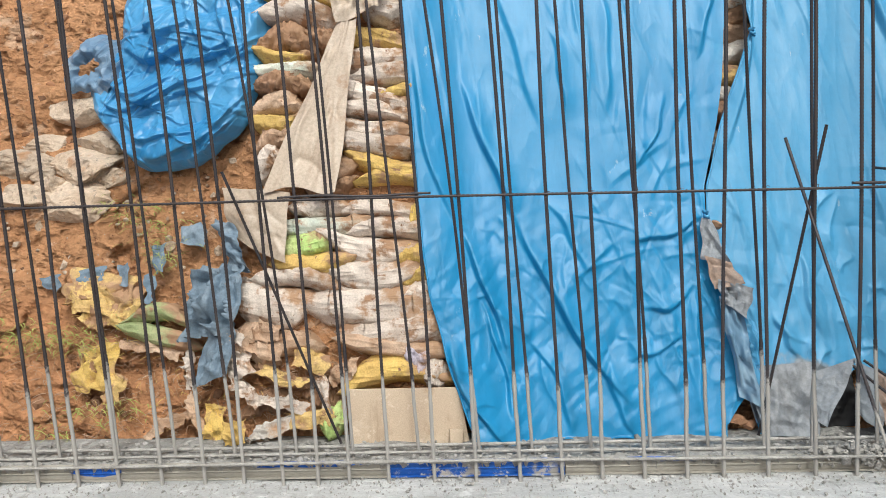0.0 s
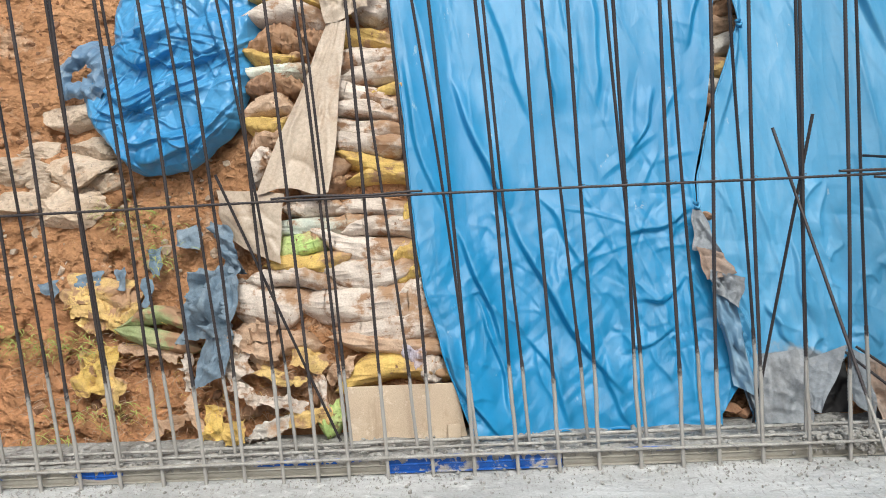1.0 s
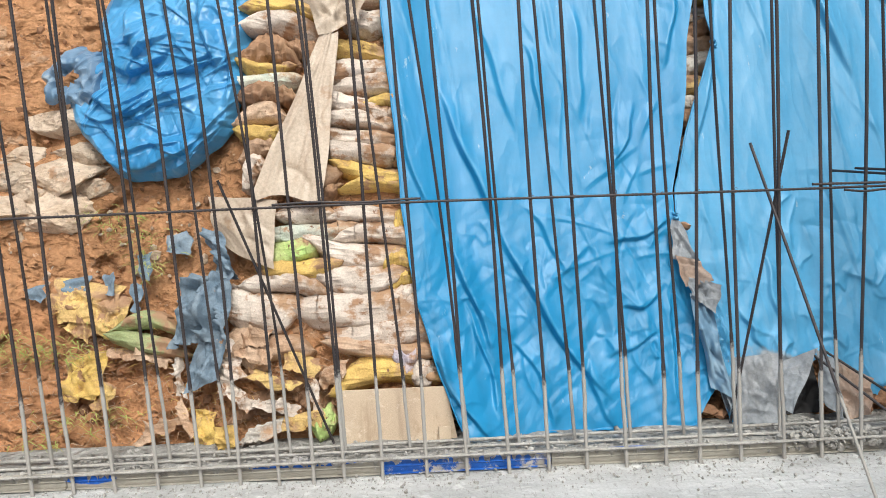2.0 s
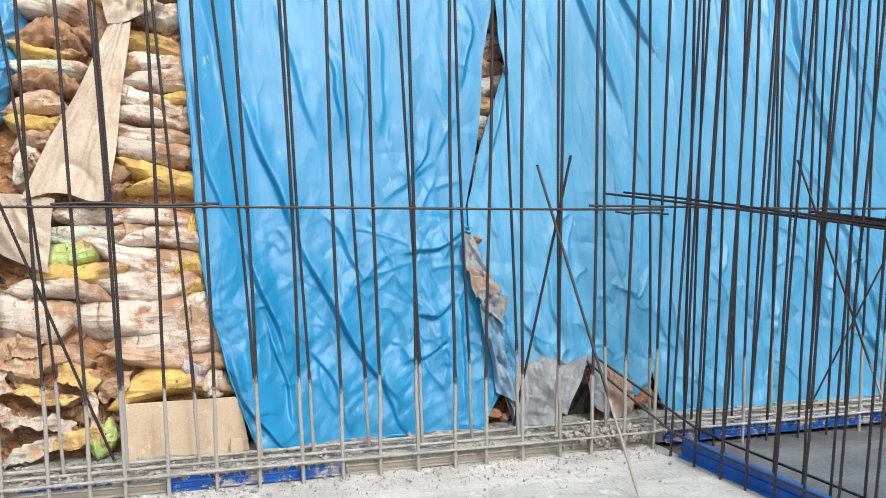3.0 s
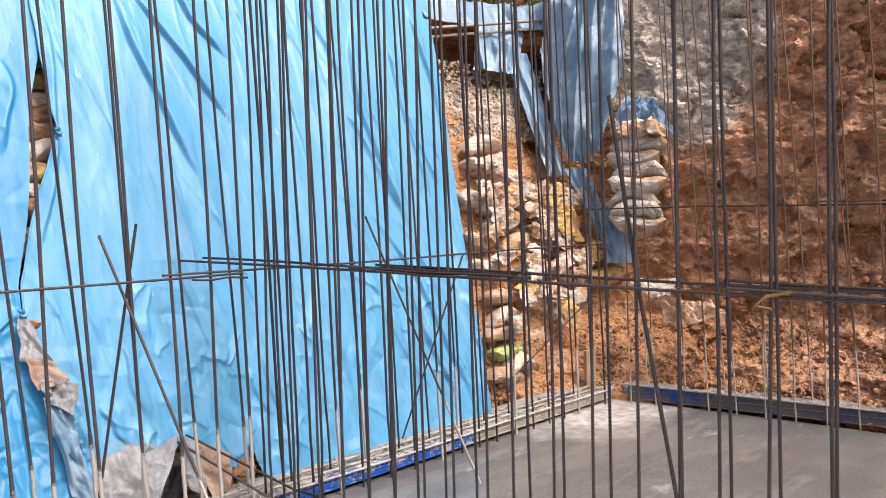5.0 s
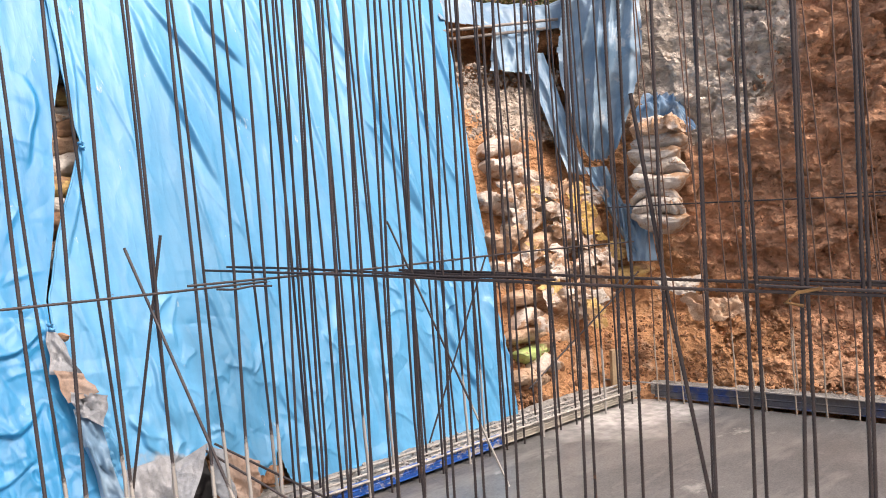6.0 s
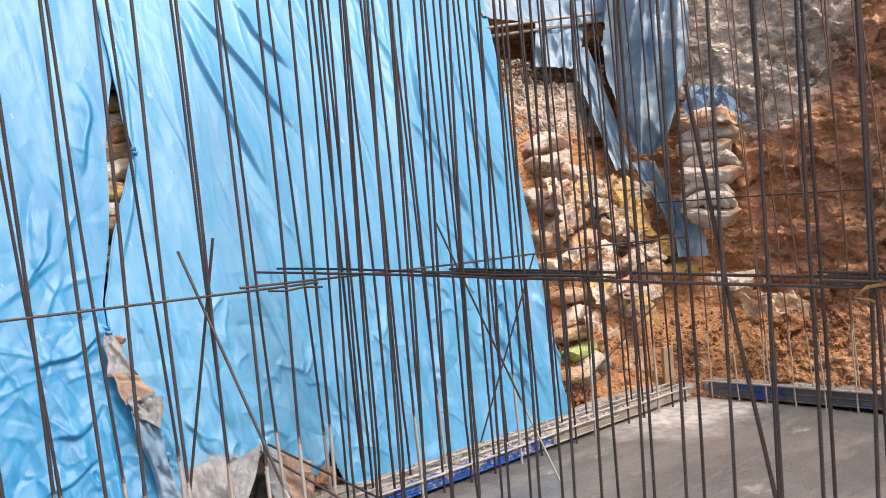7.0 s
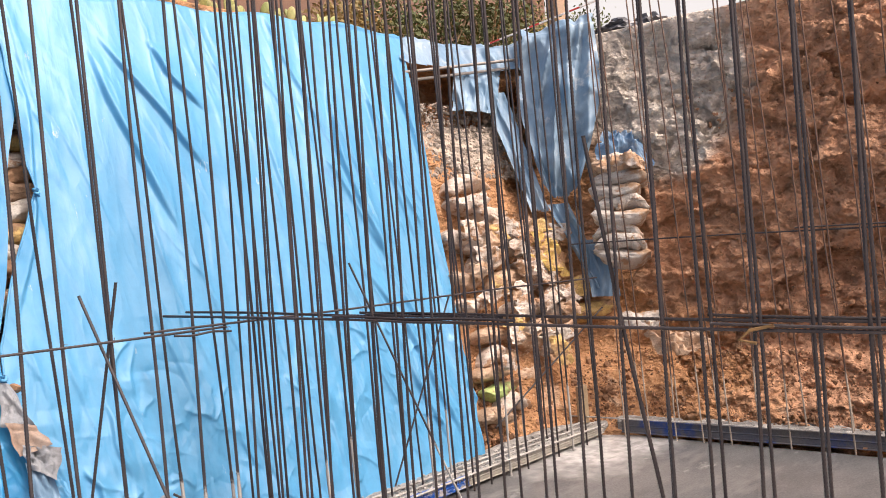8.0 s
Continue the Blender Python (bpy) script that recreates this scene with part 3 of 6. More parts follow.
near_end = on2(11.5, 0.06)
slab("floor", (-8, 4.0), on2(0.0, 0.06)[:2] + np.array([-0.045, 0.2]), near_end[:2], (-8, -8.2), dry_slab, "pale dry concrete slab dusted white with cement", 0.012)
slab("floor", on2(0.0, 0.06)[:2] + np.array([-0.045, 0.2]), (6.0, 4.0), (7.5, -8.2), near_end[:2], wet_slab, "damp dark grey trowelled concrete slab", 0.003, -0.025)


def kicker(name, a, b, width, high, material, label, side, rough_=0.012, seed=0):
    """A strip of rough concrete along a-b, width to one side."""
    A, B = np.array(a, float), np.array(b, float)
    L = np.linalg.norm(B - A)
    n = int(L / 0.02)
    D = (B - A) / L
    S = np.array(side, float)
    prof = [(0, -0.06), (0, 0.3), (0, 0.7), (0.02, 0.95), (0.08, 1.0), (0.25, 1.0), (0.4, 1.0), (0.55, 1.0), (0.7, 1.0), (0.85, 1.0), (1.0, 1.0)]
    s = np.linspace(0, L, n)
    P = np.array([[A + D * q + S * w * width + np.array([0, 0, h * high]) for w, h in prof] for q in s])
    k = wave_noise(P, 3.0, 31 + seed, 5)
    P[..., 2] += np.where(np.array([h for w, h in prof]) > 0.8, 1, 0)[None] * (k * rough_ * 1.6 + rough_)
    P -= S * (k * rough_)[..., None]
    return tagged(shape(name, P.reshape(-1, 3), grid_faces(n, len(prof))[::-1], material), label, "concrete kerb", kind="structure")


kicker("trim", (-4.5, 3.87, 0), (6.0, 3.87, 0), 0.36, 0.058, kick_m, "rough grey concrete kicker at the foot of the bank", (0, 1, 0))
kicker("trim", O3 + N3 * 0.05, O3 + N3 * 0.05 + D3 * 9, 0.25, 0.10, kick_m, "rough grey concrete kicker at the foot of the bank", N3, 0.01, 3)


def channel(name, a, b, high, lip, material, side, label):
    """A steel edge form: an upright web with a folded lip above and below, its back to `side`."""
    A, B, S = np.array(a, float), np.array(b, float), np.array(side, float)
    root = tagged(new(name), label, "edge form")
    t, g = 0.004, 0.001
    n = max(2, int(np.linalg.norm(B - A) / 0.25))
    for piece, prof in (("web", [(0, 0), (0, high * 0.44), (-lip * 0.4, high * 0.5), (0, high * 0.56), (0, high), (0.02, high), (0.02, 0)]),
                        ("lip", [(-lip, 0), (-lip, t), (-g, t + 0.002), (-g, 0)]), ("lip", [(-lip, high - t), (-lip, high + 0.001), (-g, high + 0.001), (-g, high - t - 0.002)])):
        m = len(prof)
        V = [A + (B - A) * i / n + S * u + np.array([0, 0, w]) for i in range(n + 1) for u, w in prof]
        shape(piece, V, grid_faces(n + 1, m, wrap=True) + [list(range(m)), [n * m + j for j in range(m)][::-1]], material, root, smooth=False)
    return root


for x0, x1, m in ((-4.4, -1.86, blue_dirty), (-1.855, -0.305, blue_dirty), (-0.30, 0.555, blue_smear), (0.56, 2.24, blue_dirty)):
    channel("edge_form", (x0, 3.855, 0.002), (x1, 3.855, 0.002), 0.074, 0.018, m, (0, 1, 0), "blue steel edge form smeared with cement along the kicker")
for i in range(2):
    channel("edge_form", (2.42 + i * 1.74, 3.855, 0.002), (2.42 + i * 1.74 + 1.735, 3.855, 0.002), 0.074, 0.018, blue_dirty if i else blue_smear, (0, 1, 0), "blue steel edge form smeared with cement along the kicker")
for i in range(3):
    channel("edge_form", on2(0.16 + i * 2.0, 0.055), on2(0.16 + i * 2.0 + 1.995, 0.055), 0.108, 0.03, blue_form, N2, "clean bright blue steel edge form on the slab")
for i in range(3):
    channel("edge_form", O3 + D3 * (0.05 + i * 2.2) + N3 * 0.02, O3 + D3 * (0.05 + i * 2.2 + 2.195) + N3 * 0.02, 0.112, 0.022, dark_form, N3, "grimy blue steel edge form at the foot of the bank")

def drips(name, x0, x1, count, seed):
    """Splashes of cement that ran down the face of the edge form."""
    rs = np.random.RandomState(seed)
    V, F = [], []
    for _ in range(count):
        x, w, h = rs.uniform(x0, x1), rs.uniform(0.004, 0.022), rs.uniform(0.010, 0.060) * rs.uniform(0.3, 1)
        k, n = len(V), 9
        for j in range(n):
            u = j / (n - 1)
            half = w * (1 - u) ** 0.6 + 0.0015 + 0.002 * rs.uniform()
            z = 0.077 - h * u
            y = 3.8545 - 0.019 * (1 if z > 0.070 else 0) - 0.0035 * (1 - u)
            off = 0.003 * math.sin(u * 5 + x * 90)
            V += [(x + off - half, y + 0.003, z), (x + off, y - 0.003, z), (x + off + half, y + 0.003, z)]
        F += [[k + 3 * j + i, k + 3 * j + i + 1, k + 3 * j + i + 4, k + 3 * j + i + 3] for j in range(n - 1) for i in range(2)]
    return tagged(shape(name, V, F, crusted), "grey cement splashes run down the blue edge form", "cement splash", kind="stuff")


drips("cement_splash", -2.6, 2.2, 260, 77)
drips("cement_splash", 2.5, 5.8, 160, 78)

# ---- reinforcement ----
BAR_Z = 4.3


def ribbed_upright(parent, x, y, z, lean, bow, lean_y, radius, material, seed):
    """A tall ribbed bar from its foot, with its lean and bow in metres per metre of height."""
    rs = np.random.RandomState(seed)
    h = np.linspace(0, BAR_Z, 44)
    px = x + lean * h + bow * np.minimum(h, 2.6) * (2 * h - np.minimum(h, 2.6)) + 0.004 * np.sin(h * 2.6 + rs.uniform(0, 6)) * (h > 0.3)
    py = y + lean_y * h + 0.004 * np.sin(h * 2.1 + rs.uniform(0, 6)) * (h > 0.3)
    v, f = tube(np.stack([px - x, py - y, h], 1), radius, 6, 0.016, 0.0012, 0.0, (0.46 + 0.16 * rs.uniform()) if material is steel_wet else 0.0)
    ob = shape("vertical_bar", v, f, material, parent)
    ob.location = (x, y, z)
    return ob


rnd = random.Random(5)
cage1 = tagged(new("rebar_cage"), "tall steel rebar cage of the back wall, cement-splashed below", "rebar cage")
NEAR = [(-2.00, -0.028, 0.002), (-1.80, -0.028, -0.001), (-1.60, -0.046, 0.004), (-1.39, -0.022, -0.006), (-1.18, -0.026, -0.008), (-0.99, -0.014, -0.008),
          (-0.80, -0.022, -0.002), (-0.63, -0.016, -0.009), (-0.48, -0.014, -0.013), (-0.29, -0.016, -0.005), (-0.07, -0.024, -0.006), (0.13, -0.031, -0.007),
          (0.34, -0.040, -0.004), (0.54, -0.048, 0.001), (0.73, -0.032, -0.005), (0.93, -0.046, 0.002), (1.13, -0.041, -0.000), (1.30, -0.023, 0.002),
          (1.51, -0.046, 0.004), (1.73, -0.048, 0.004), (1.92, -0.030, -0.000)]
BACK = [(-1.96, -0.049, -0.001), (-1.37, -0.046, -0.007), (-1.07, -0.057, -0.005), (-0.76, -0.046, -0.021), (-0.48, -0.036, -0.002), (-0.15, -0.065, -0.007),
          (0.15, -0.077, -0.008), (0.41, -0.063, -0.002), (0.70, -0.073, -0.002), (0.99, -0.066, -0.004), (1.27, -0.077, 0.003), (1.54, -0.063, -0.003),
          (1.77, -0.022, -0.007)]
NEAR = [(-2.0 - 0.205 * k, -0.03, 0.0) for k in range(8, 0, -1)] + NEAR
NEAR += [(x, -0.02 if x < 2.4 else -0.042 + rnd.uniform(-0.012, 0.012), 0.0) for x in (2.12, 2.31, 2.51, 2.71, 2.91, 3.08, 3.31, 3.52, 3.77, 3.97, 4.15, 4.34, 4.56, 4.77, 4.97, 5.17, 5.37, 5.57, 5.76)]
BACK = [(-1.96 - 0.3 * k, -0.045, 0.0) for k in range(4, 0, -1)] + [(-1.66, -0.046, 0.0)] + BACK + [(1.80 + 0.285 * k, -0.05 + rnd.uniform(-0.015, 0.015), 0.0) for k in range(1, 14)]
for i, (x, lean, bow) in enumerate(NEAR):
    ribbed_upright(cage1, x, 3.80, -0.04, lean, bow, rnd.uniform(-0.003, 0.003), 0.0080, steel_wet if x < 2.45 or i % 4 == 1 else steel, 100 + i)
for i, (x, lean, bow) in enumerate(BACK):
    ribbed_upright(cage1, x, 3.945, 0.05, lean, bow, rnd.uniform(-0.003, 0.003), 0.0072, steel_wet if x < 2.45 or i % 3 == 1 else steel, 200 + i)


def wavy(a, b, n=24, amp=0.004, seed=0):
    A, B = np.array(a, float), np.array(b, float)
    u = np.linspace(0, 1, n)[:, None]
    P = A + (B - A) * u
    P[:, 2] += amp * np.sin(u[:, 0] * 9 + seed) - amp * np.sin(seed)
    return P


for a, b, m, r in (((-3.6, 3.785, 1.362), (2.28, 3.785, 1.36), steel, 0.0065), ((-0.75, 3.784, 1.374), (-0.05, 3.784, 1.372), steel, 0.006), ((1.83, 3.783, 1.375), (5.85, 3.783, 1.36), steel, 0.0065),
                   ((1.98, 3.77, 1.343), (2.30, 3.77, 1.338), steel, 0.006),
                   ((-3.6, 3.787, 0.102), (2.35, 3.787, 0.102), crusted, 0.008), ((2.3, 3.787, 0.102), (5.85, 3.787, 0.102), crusted, 0.008), ((-3.6, 3.93, 0.090), (2.4, 3.93, 0.090), crusted, 0.008), ((2.3, 3.93, 0.090), (5.85, 3.93, 0.090), crusted, 0.008),
                   ((-3.6, 4.0, 0.104), (5.85, 4.0, 0.10), crusted, 0.009)):
    bar("horizontal_bar", wavy(a, b, 40 if m is steel else 420, 0.004, a[0]), r, m, cage1, 0.02 if m is steel else 0, 6, 0.0 if m is steel else 0.30)


def tie(parent, x, y, z, seed, r=0.0012):
    """A twist of tie wire round a crossing."""
    rs = np.random.RandomState(seed)
    a = np.linspace(0, 5.2, 14)
    P = np.stack([x + 0.012 * np.cos(a), y - 0.004 + 0.012 * np.sin(a) * 0.9, z + 0.012 * np.sin(a + 0.8)], 1)
    P = np.concatenate([P, P[-1:] + np.array([[rs.uniform(-0.02, 0.02), -0.012, rs.uniform(-0.03, 0.03)]])])
    v, f = tube(P, r, 4)
    return shape("tie_wire", v, f, wire_m, parent)


for i, (x, lean, bow) in enumerate(NEAR):
    if -2.6 < x < 4.0:
        tie(cage1, x + lean * 1.36 + bow * 1.85, 3.788, 1.36, i)

# cross wall: two rows of bars on either side of the blue form
cage2 = tagged(new("rebar_cage"), "dark steel rebar cage of the cross wall", "rebar cage")
CROSS_NEAR = [0.13, 0.30, 0.475, 0.63, 0.795, 0.95, 1.12, 1.285, 1.46, 1.59, 1.78, 1.96, 2.15, 2.32, 2.46, 2.64, 2.85, 3.02, 3.19, 3.36, 3.53, 3.70]
CROSS_FAR = [-0.06, 0.08, 0.19, 0.36, 0.51, 0.675, 0.84, 0.985, 1.15, 1.32, 1.60, 1.77, 1.98, 2.28, 2.48, 2.66, 2.86, 3.05, 3.25, 3.45, 3.65]
for i, s in enumerate(CROSS_NEAR):
    p = on2(s, 0.0)
    ribbed_upright(cage2, p[0], p[1], -0.03, rnd.uniform(-0.004, 0.004), 0.0, rnd.uniform(-0.005, 0.005), 0.0069, steel, 300 + i)
for i, s in enumerate(CROSS_FAR):
    p = on2(s, 0.15)
    ribbed_upright(cage2, p[0], p[1], -0.04, -0.004 + rnd.uniform(-0.006, 0.006), 0.0, 0.008 + rnd.uniform(-0.006, 0.006), 0.0069, steel, 340 + i)


def z2(s):
    return 1.40 - 0.03 * s


for s0, s1, off, dz, r in ((-0.50, 4.2, -0.014, 0.0, 0.007), (-0.52, 1.55, 0.164, 0.004, 0.007), (0.75, 4.2, 0.166, 0.018, 0.007), (0.72, 1.70, -0.016, 0.018, 0.0065), (0.80, 1.45, 0.150, 0.012, 0.006), (0.9, 1.6, -0.03, 0.006, 0.006), (2.45, 4.2, 0.168, 0.032, 0.0065), (2.5, 4.2, -0.016, 0.02, 0.0065)):
    a, b = on2(s0, off), on2(s1, off)
    a[2], b[2] = z2(s0) + dz, z2(s1) + dz
    bar("horizontal_bar", wavy(a, b, 30, 0.003, s0), r, steel, cage2, 0.02)
for off, dz in ((-0.014, 0.0), (0.164, 0.01)):
    a, b = on2(0.2, off), on2(4.2, off)
    tip = np.array([2.05 + 0.09 * (dz > 0), 4.20 + 0.02 * (dz > 0), 0.43])
    a[2] = b[2] = 0.125
    mid = tip * 0.06 + a * 0.94
    bar("horizontal_bar", np.concatenate([np.linspace(tip, mid, 10), wavy(a, b, 20, 0.002, off)[1:]]), 0.0068, steel, cage2, 0.02)
for i, s in enumerate(CROSS_NEAR[:16]):
    p = on2(s, -0.012)
    tie(cage2, p[0], p[1], z2(s), 60 + i)

# far wall before the right-hand bank
cage3 = tagged(new("rebar_cage"), "thin rusty rebar cage before the clay bank", "rebar cage")
for i, s in enumerate([0.10 + 0.22 * k for k in range(17)]):
    p = O3 + D3 * s - N3 * 0.035
    ribbed_upright(cage3, p[0], p[1], -0.04, -0.03 + rnd.uniform(-0.02, 0.02), 0.0, 0.04 + rnd.uniform(-0.03, 0.03), 0.0060, steel_far, 400 + i)
for i, s in enumerate([0.2 + 0.33 * k for k in range(11)]):
    p = O3 + D3 * s + N3 * 0.12
    ribbed_upright(cage3, p[0], p[1], 0.02, -0.02 + rnd.uniform(-0.03, 0.03), 0.0, 0.05 + rnd.uniform(-0.03, 0.03), 0.0060, steel_far, 430 + i)
for s0, s1, z0, z1 in ((-0.3, 4.6, 1.65, 1.62), (1.55, 4.6, 1.665, 1.655), (-0.4, 4.6, 0.128, 0.128)):
    a, b = O3 + D3 * s0 - N3 * 0.048, O3 + D3 * s1 - N3 * 0.048
    a[2], b[2] = z0, z1
    bar("horizontal_bar", wavy(a, b, 24, 0.004, s0), 0.0065, steel if z0 > 1 else crusted, cage3, 0.02)

# loose rods leaning in the cages
for name, pts, r, m, label in (
        ("loose_rod", [(1.600, 3.96, 1.58), (1.87, 3.22, 0.008)], 0.0070, steel_wet, "loose rebar rod leaning on the cage from the slab"),
        ("loose_rod", [(1.700, 3.765, 1.635), (1.525, 3.985, 0.13)], 0.0070, steel, "loose rebar rod leaning against the cage from the kicker"),
        ("loose_rod", [(3.18, 3.83, 1.64), (3.52, 3.23, 0.008)], 0.0068, steel_wet, "loose rebar rod leaning on the cage from the slab"),
        ("loose_rod", [(4.11, 3.88, 1.36), (3.57, 3.98, 0.13)], 0.0068, steel, "loose rebar rod leaning in the cage from the kicker"),
        ("loose_rod", [(4.62, 3.97, 0.30), (6.20, 3.97, 1.06)], 0.0065, steel, "rebar rod slanting through the cage"),
        ("loose_rod", [(2.762, 1.80, 2.1), (2.79, 1.69, 1.31), (2.84, 1.47, 0.008)], 0.0085, steel, "bent rebar rod leaning beside the cross wall"),
        ("loose_rod", [(-0.98, 3.73, 1.50), (-0.545, 3.99, 0.12)], 0.0070, steel, "loose rebar rod leaning against the cage from the kicker")):
    P = np.concatenate([np.linspace(pts[k], pts[k + 1], 12)[(k > 0):] for k in range(len(pts) - 1)])
    tagged(bar(name, P, r, m, None, 0.018), label, "rebar rod")

hook = np.array([on2(2.72, -0.03) + np.array([0, 0, z2(2.72) + 0.02 + 0.0]), on2(2.64, -0.035) + np.array([0, 0, z2(2.6) - 0.0]), on2(2.60, -0.04) + np.array([0, 0, z2(2.6) - 0.035]), on2(2.66, -0.045) + np.array([0, 0, z2(2.6) - 0.045])])
tagged(bar("hook", hook, 0.007, brass_wire, cage2), "yellowed bent bar end")

# ---- tarpaulins ----
def creased(X, Z, creases):
    h = np.zeros(X.shape)
    for x0, z0, x1, z1, amp, w in creases:
        dx, dz = x1 - x0, z1 - z0
        L = math.hypot(dx, dz)
        u = ((X - x0) * dx + (Z - z0) * dz) / L / L
        d = ((X - x0) * dz - (Z - z0) * dx) / L + 0.018 * np.sin(u * 5 + x0 * 9)
        fade = step(-0.02, 0.18, u) * step(1.02, 0.82, u)
        d = d * (1.0 if dx > 0 else -1.0)
        h += 1.5 * amp * fade * np.where(d > 0, np.exp(-d / w * 2.1), np.exp(d / w * 0.6))
    return h


def loose_creases(n, x0, x1, z0, z1, seed, amp, length, tilt=0.25, wide=(0.02, 0.06)):
    rs = np.random.RandomState(seed)
    out = []
    for _ in range(n):
        x, z = rs.uniform(x0, x1), rs.uniform(z0, z1)
        L = rs.uniform(0.3, 1) * length
        a = rs.normal(-0.22, tilt)
        out.append((x, z, x + L * math.sin(a), z + L * math.cos(a), amp * rs.uniform(0.3, 1) * rs.choice([-0.4, 1, 1]), rs.uniform(*wide)))
    return out


def tents(X, Z, n, x0, x1, z0, z1, seed, amp, wide, length, turn=(0, 1.6)):
    """Short straight folds with a sharp ridge and flat flanks, laid at random."""
    rs = np.random.RandomState(seed)
    h = np.zeros(X.shape)
    for _ in range(n):
        x, z, a = rs.uniform(x0, x1), rs.uniform(z0, z1), rs.normal(*turn)
        L, w, k = rs.uniform(0.4, 1) * length, rs.uniform(*wide), amp * rs.uniform(0.3, 1) * rs.choice([-0.6, 1])
        c, sn = math.cos(a), math.sin(a)
        u = ((X - x) * c + (Z - z) * sn) / L
        d = (Z - z) * c - (X - x) * sn + 0.10 * L * (u * u - 0.3)
        skew = np.where(d > 0, d / w, -d / (0.45 * w))
        h += k * np.clip(1 - skew, 0, 1) * np.clip(1.25 - 1.25 * np.abs(u), 0, 1)
    return h


def hung_tarp(name, left, right, top, long_folds, creases, label, seed, material, gaps=None, tuck=0.0, res=0.008):
    zs = np.arange(0, 4.5, res)
    n = int((max(right[1]) - min(left[1])) / res)
    a = np.linspace(0, 1, n)
    A, S = np.meshgrid(a, zs, indexing="ij")
    Lx, Rx = np.interp(S, *left), np.interp(S, *right)
    Lx += 0.004 * np.sin(S * 5 + seed) + 0.002 * np.sin(S * 23)
    X = Lx + (Rx - Lx) * A
    T = np.interp(X, *top) + 0.02 * np.sin(X * 7)
    Z = np.minimum(S, T - 0.0)
    over = np.maximum(S - T, 0)
    Y = bank_y(X, np.minimum(Z, RIM)) - 0.10 - 0.03 * step(0.6, 0.0, S)
    P3 = np.stack([X, Z * 0.35, X * 0], -1)
    h = 0.009 * wave_noise(P3, 0.9, seed, 3) + 0.002 * wave_noise(np.stack([X, Z, X * 0], -1), 3.0, seed + 1, 2)
    h += 0.005 * wave_noise(np.stack([X * 3, Z * 0.45, X * 0], -1), 0.9, seed + 2, 3)
    h += 1.3 * folds(X, S, long_folds) + creased(X, S, creases)
    flat = np.stack([X, Z, X * 0], -1)
    low = step(1.5, 0.2, Z)
    h += 0.003 * ridged(flat, 0.8, seed + 5, 2) * (0.1 + 0.9 * low)
    h += crumple(X, S, seed + 11, 6, 0.40, 0.06, 0.032, 0.05) * step(1.6, 0.7, Z)
    h += tents(X, S, 130, X.min() + 0.1, min(X.max(), 3.4), 0.1, 1.15, seed + 6, 0.0045, (0.010, 0.030), 0.22, (-1.0, 0.8))
    h += tents(X, S, 18, 0.75, 1.42, 0.35, 1.25, seed + 8, 0.012, (0.02, 0.05), 0.34, (0.2, 0.9))
    h += tents(X, S, 9, 0.95, 1.35, 1.35, 1.95, seed + 9, 0.018, (0.03, 0.06), 0.26, (1.1, 0.5))
    h += tents(X, S, 40, X.min() + 0.1, X.max() - 0.1, 1.2, 3.2, seed + 7, 0.004, (0.03, 0.07), 0.25, (-1.0, 0.6))
    Y = Y - h + over - tuck * step(0.40, 0.0, X - Lx)
    Z = Z - 0.25 * over * over + 0.05 * step(0, 0.12, over) + 0.3 * h * (over > 0)
    Z = np.maximum(Z, 0.066 + 0.008 * np.sin(X * 23))
    keep = None
    if gaps is not None:
        ok = ~gaps(X, S)
        keep = ok[:-1, :-1]
    ob = shape(name, np.stack([X, Y, Z], -1).reshape(-1, 3), grid_faces(*X.shape, keep), material)
    edge = np.stack([X, Y, Z], -1)[0][(S[0] > 0.12) & (S[0] < 3.3)][::3]
    shape("hem", *tube(edge + np.array([0.004, -0.004, 0]), 0.006, 6), material, ob)["label"] = "rolled hem along the edge"
    return tagged(ob, label, "tarpaulin")


def folds(X, Z, curves):
    """Long bent folds: each through three points, with its height and width; the steep flank lies on the under side."""
    h = np.zeros(X.shape)
    t = np.linspace(0, 1, 40)
    for x0, z0, x1, z1, x2, z2, amp, w in curves:
        w = 0.75 * w
        cx, cz = (x0 * (1 - t) * (1 - 2 * t) + 4 * x1 * t * (1 - t) - x2 * t * (1 - 2 * t)), (z0 * (1 - t) * (1 - 2 * t) + 4 * z1 * t * (1 - t) - z2 * t * (1 - 2 * t))
        if abs(z2 - z0) > abs(x2 - x0):
            o = np.argsort(cz)
            u = (Z - z0) / (z2 - z0)
            d = np.interp(Z, cz[o], cx[o]) - X
            d = d * (1 if (x2 - x0) * (z2 - z0) < 0 else -1)
        else:
            o = np.argsort(cx)
            u = (X - x0) / (x2 - x0)
            d = np.interp(X, cx[o], cz[o]) - Z
        d = d * math.cos(math.atan(min(abs(x2 - x0), abs(z2 - z0)) / max(abs(x2 - x0), abs(z2 - z0)))) + 0.008 * np.sin(u * 11 + x0 * 9)
        fade = step(-0.03, 0.30, u) * step(1.03, 0.70, u)
        h += amp * fade * np.where(d > 0, 1 - step(-0.35 * w, 0.65 * w, d), np.exp(np.minimum(d, 0) / w * 0.55) - 0.28 * np.exp(np.minimum(d, 0) / w * 4))
    return h


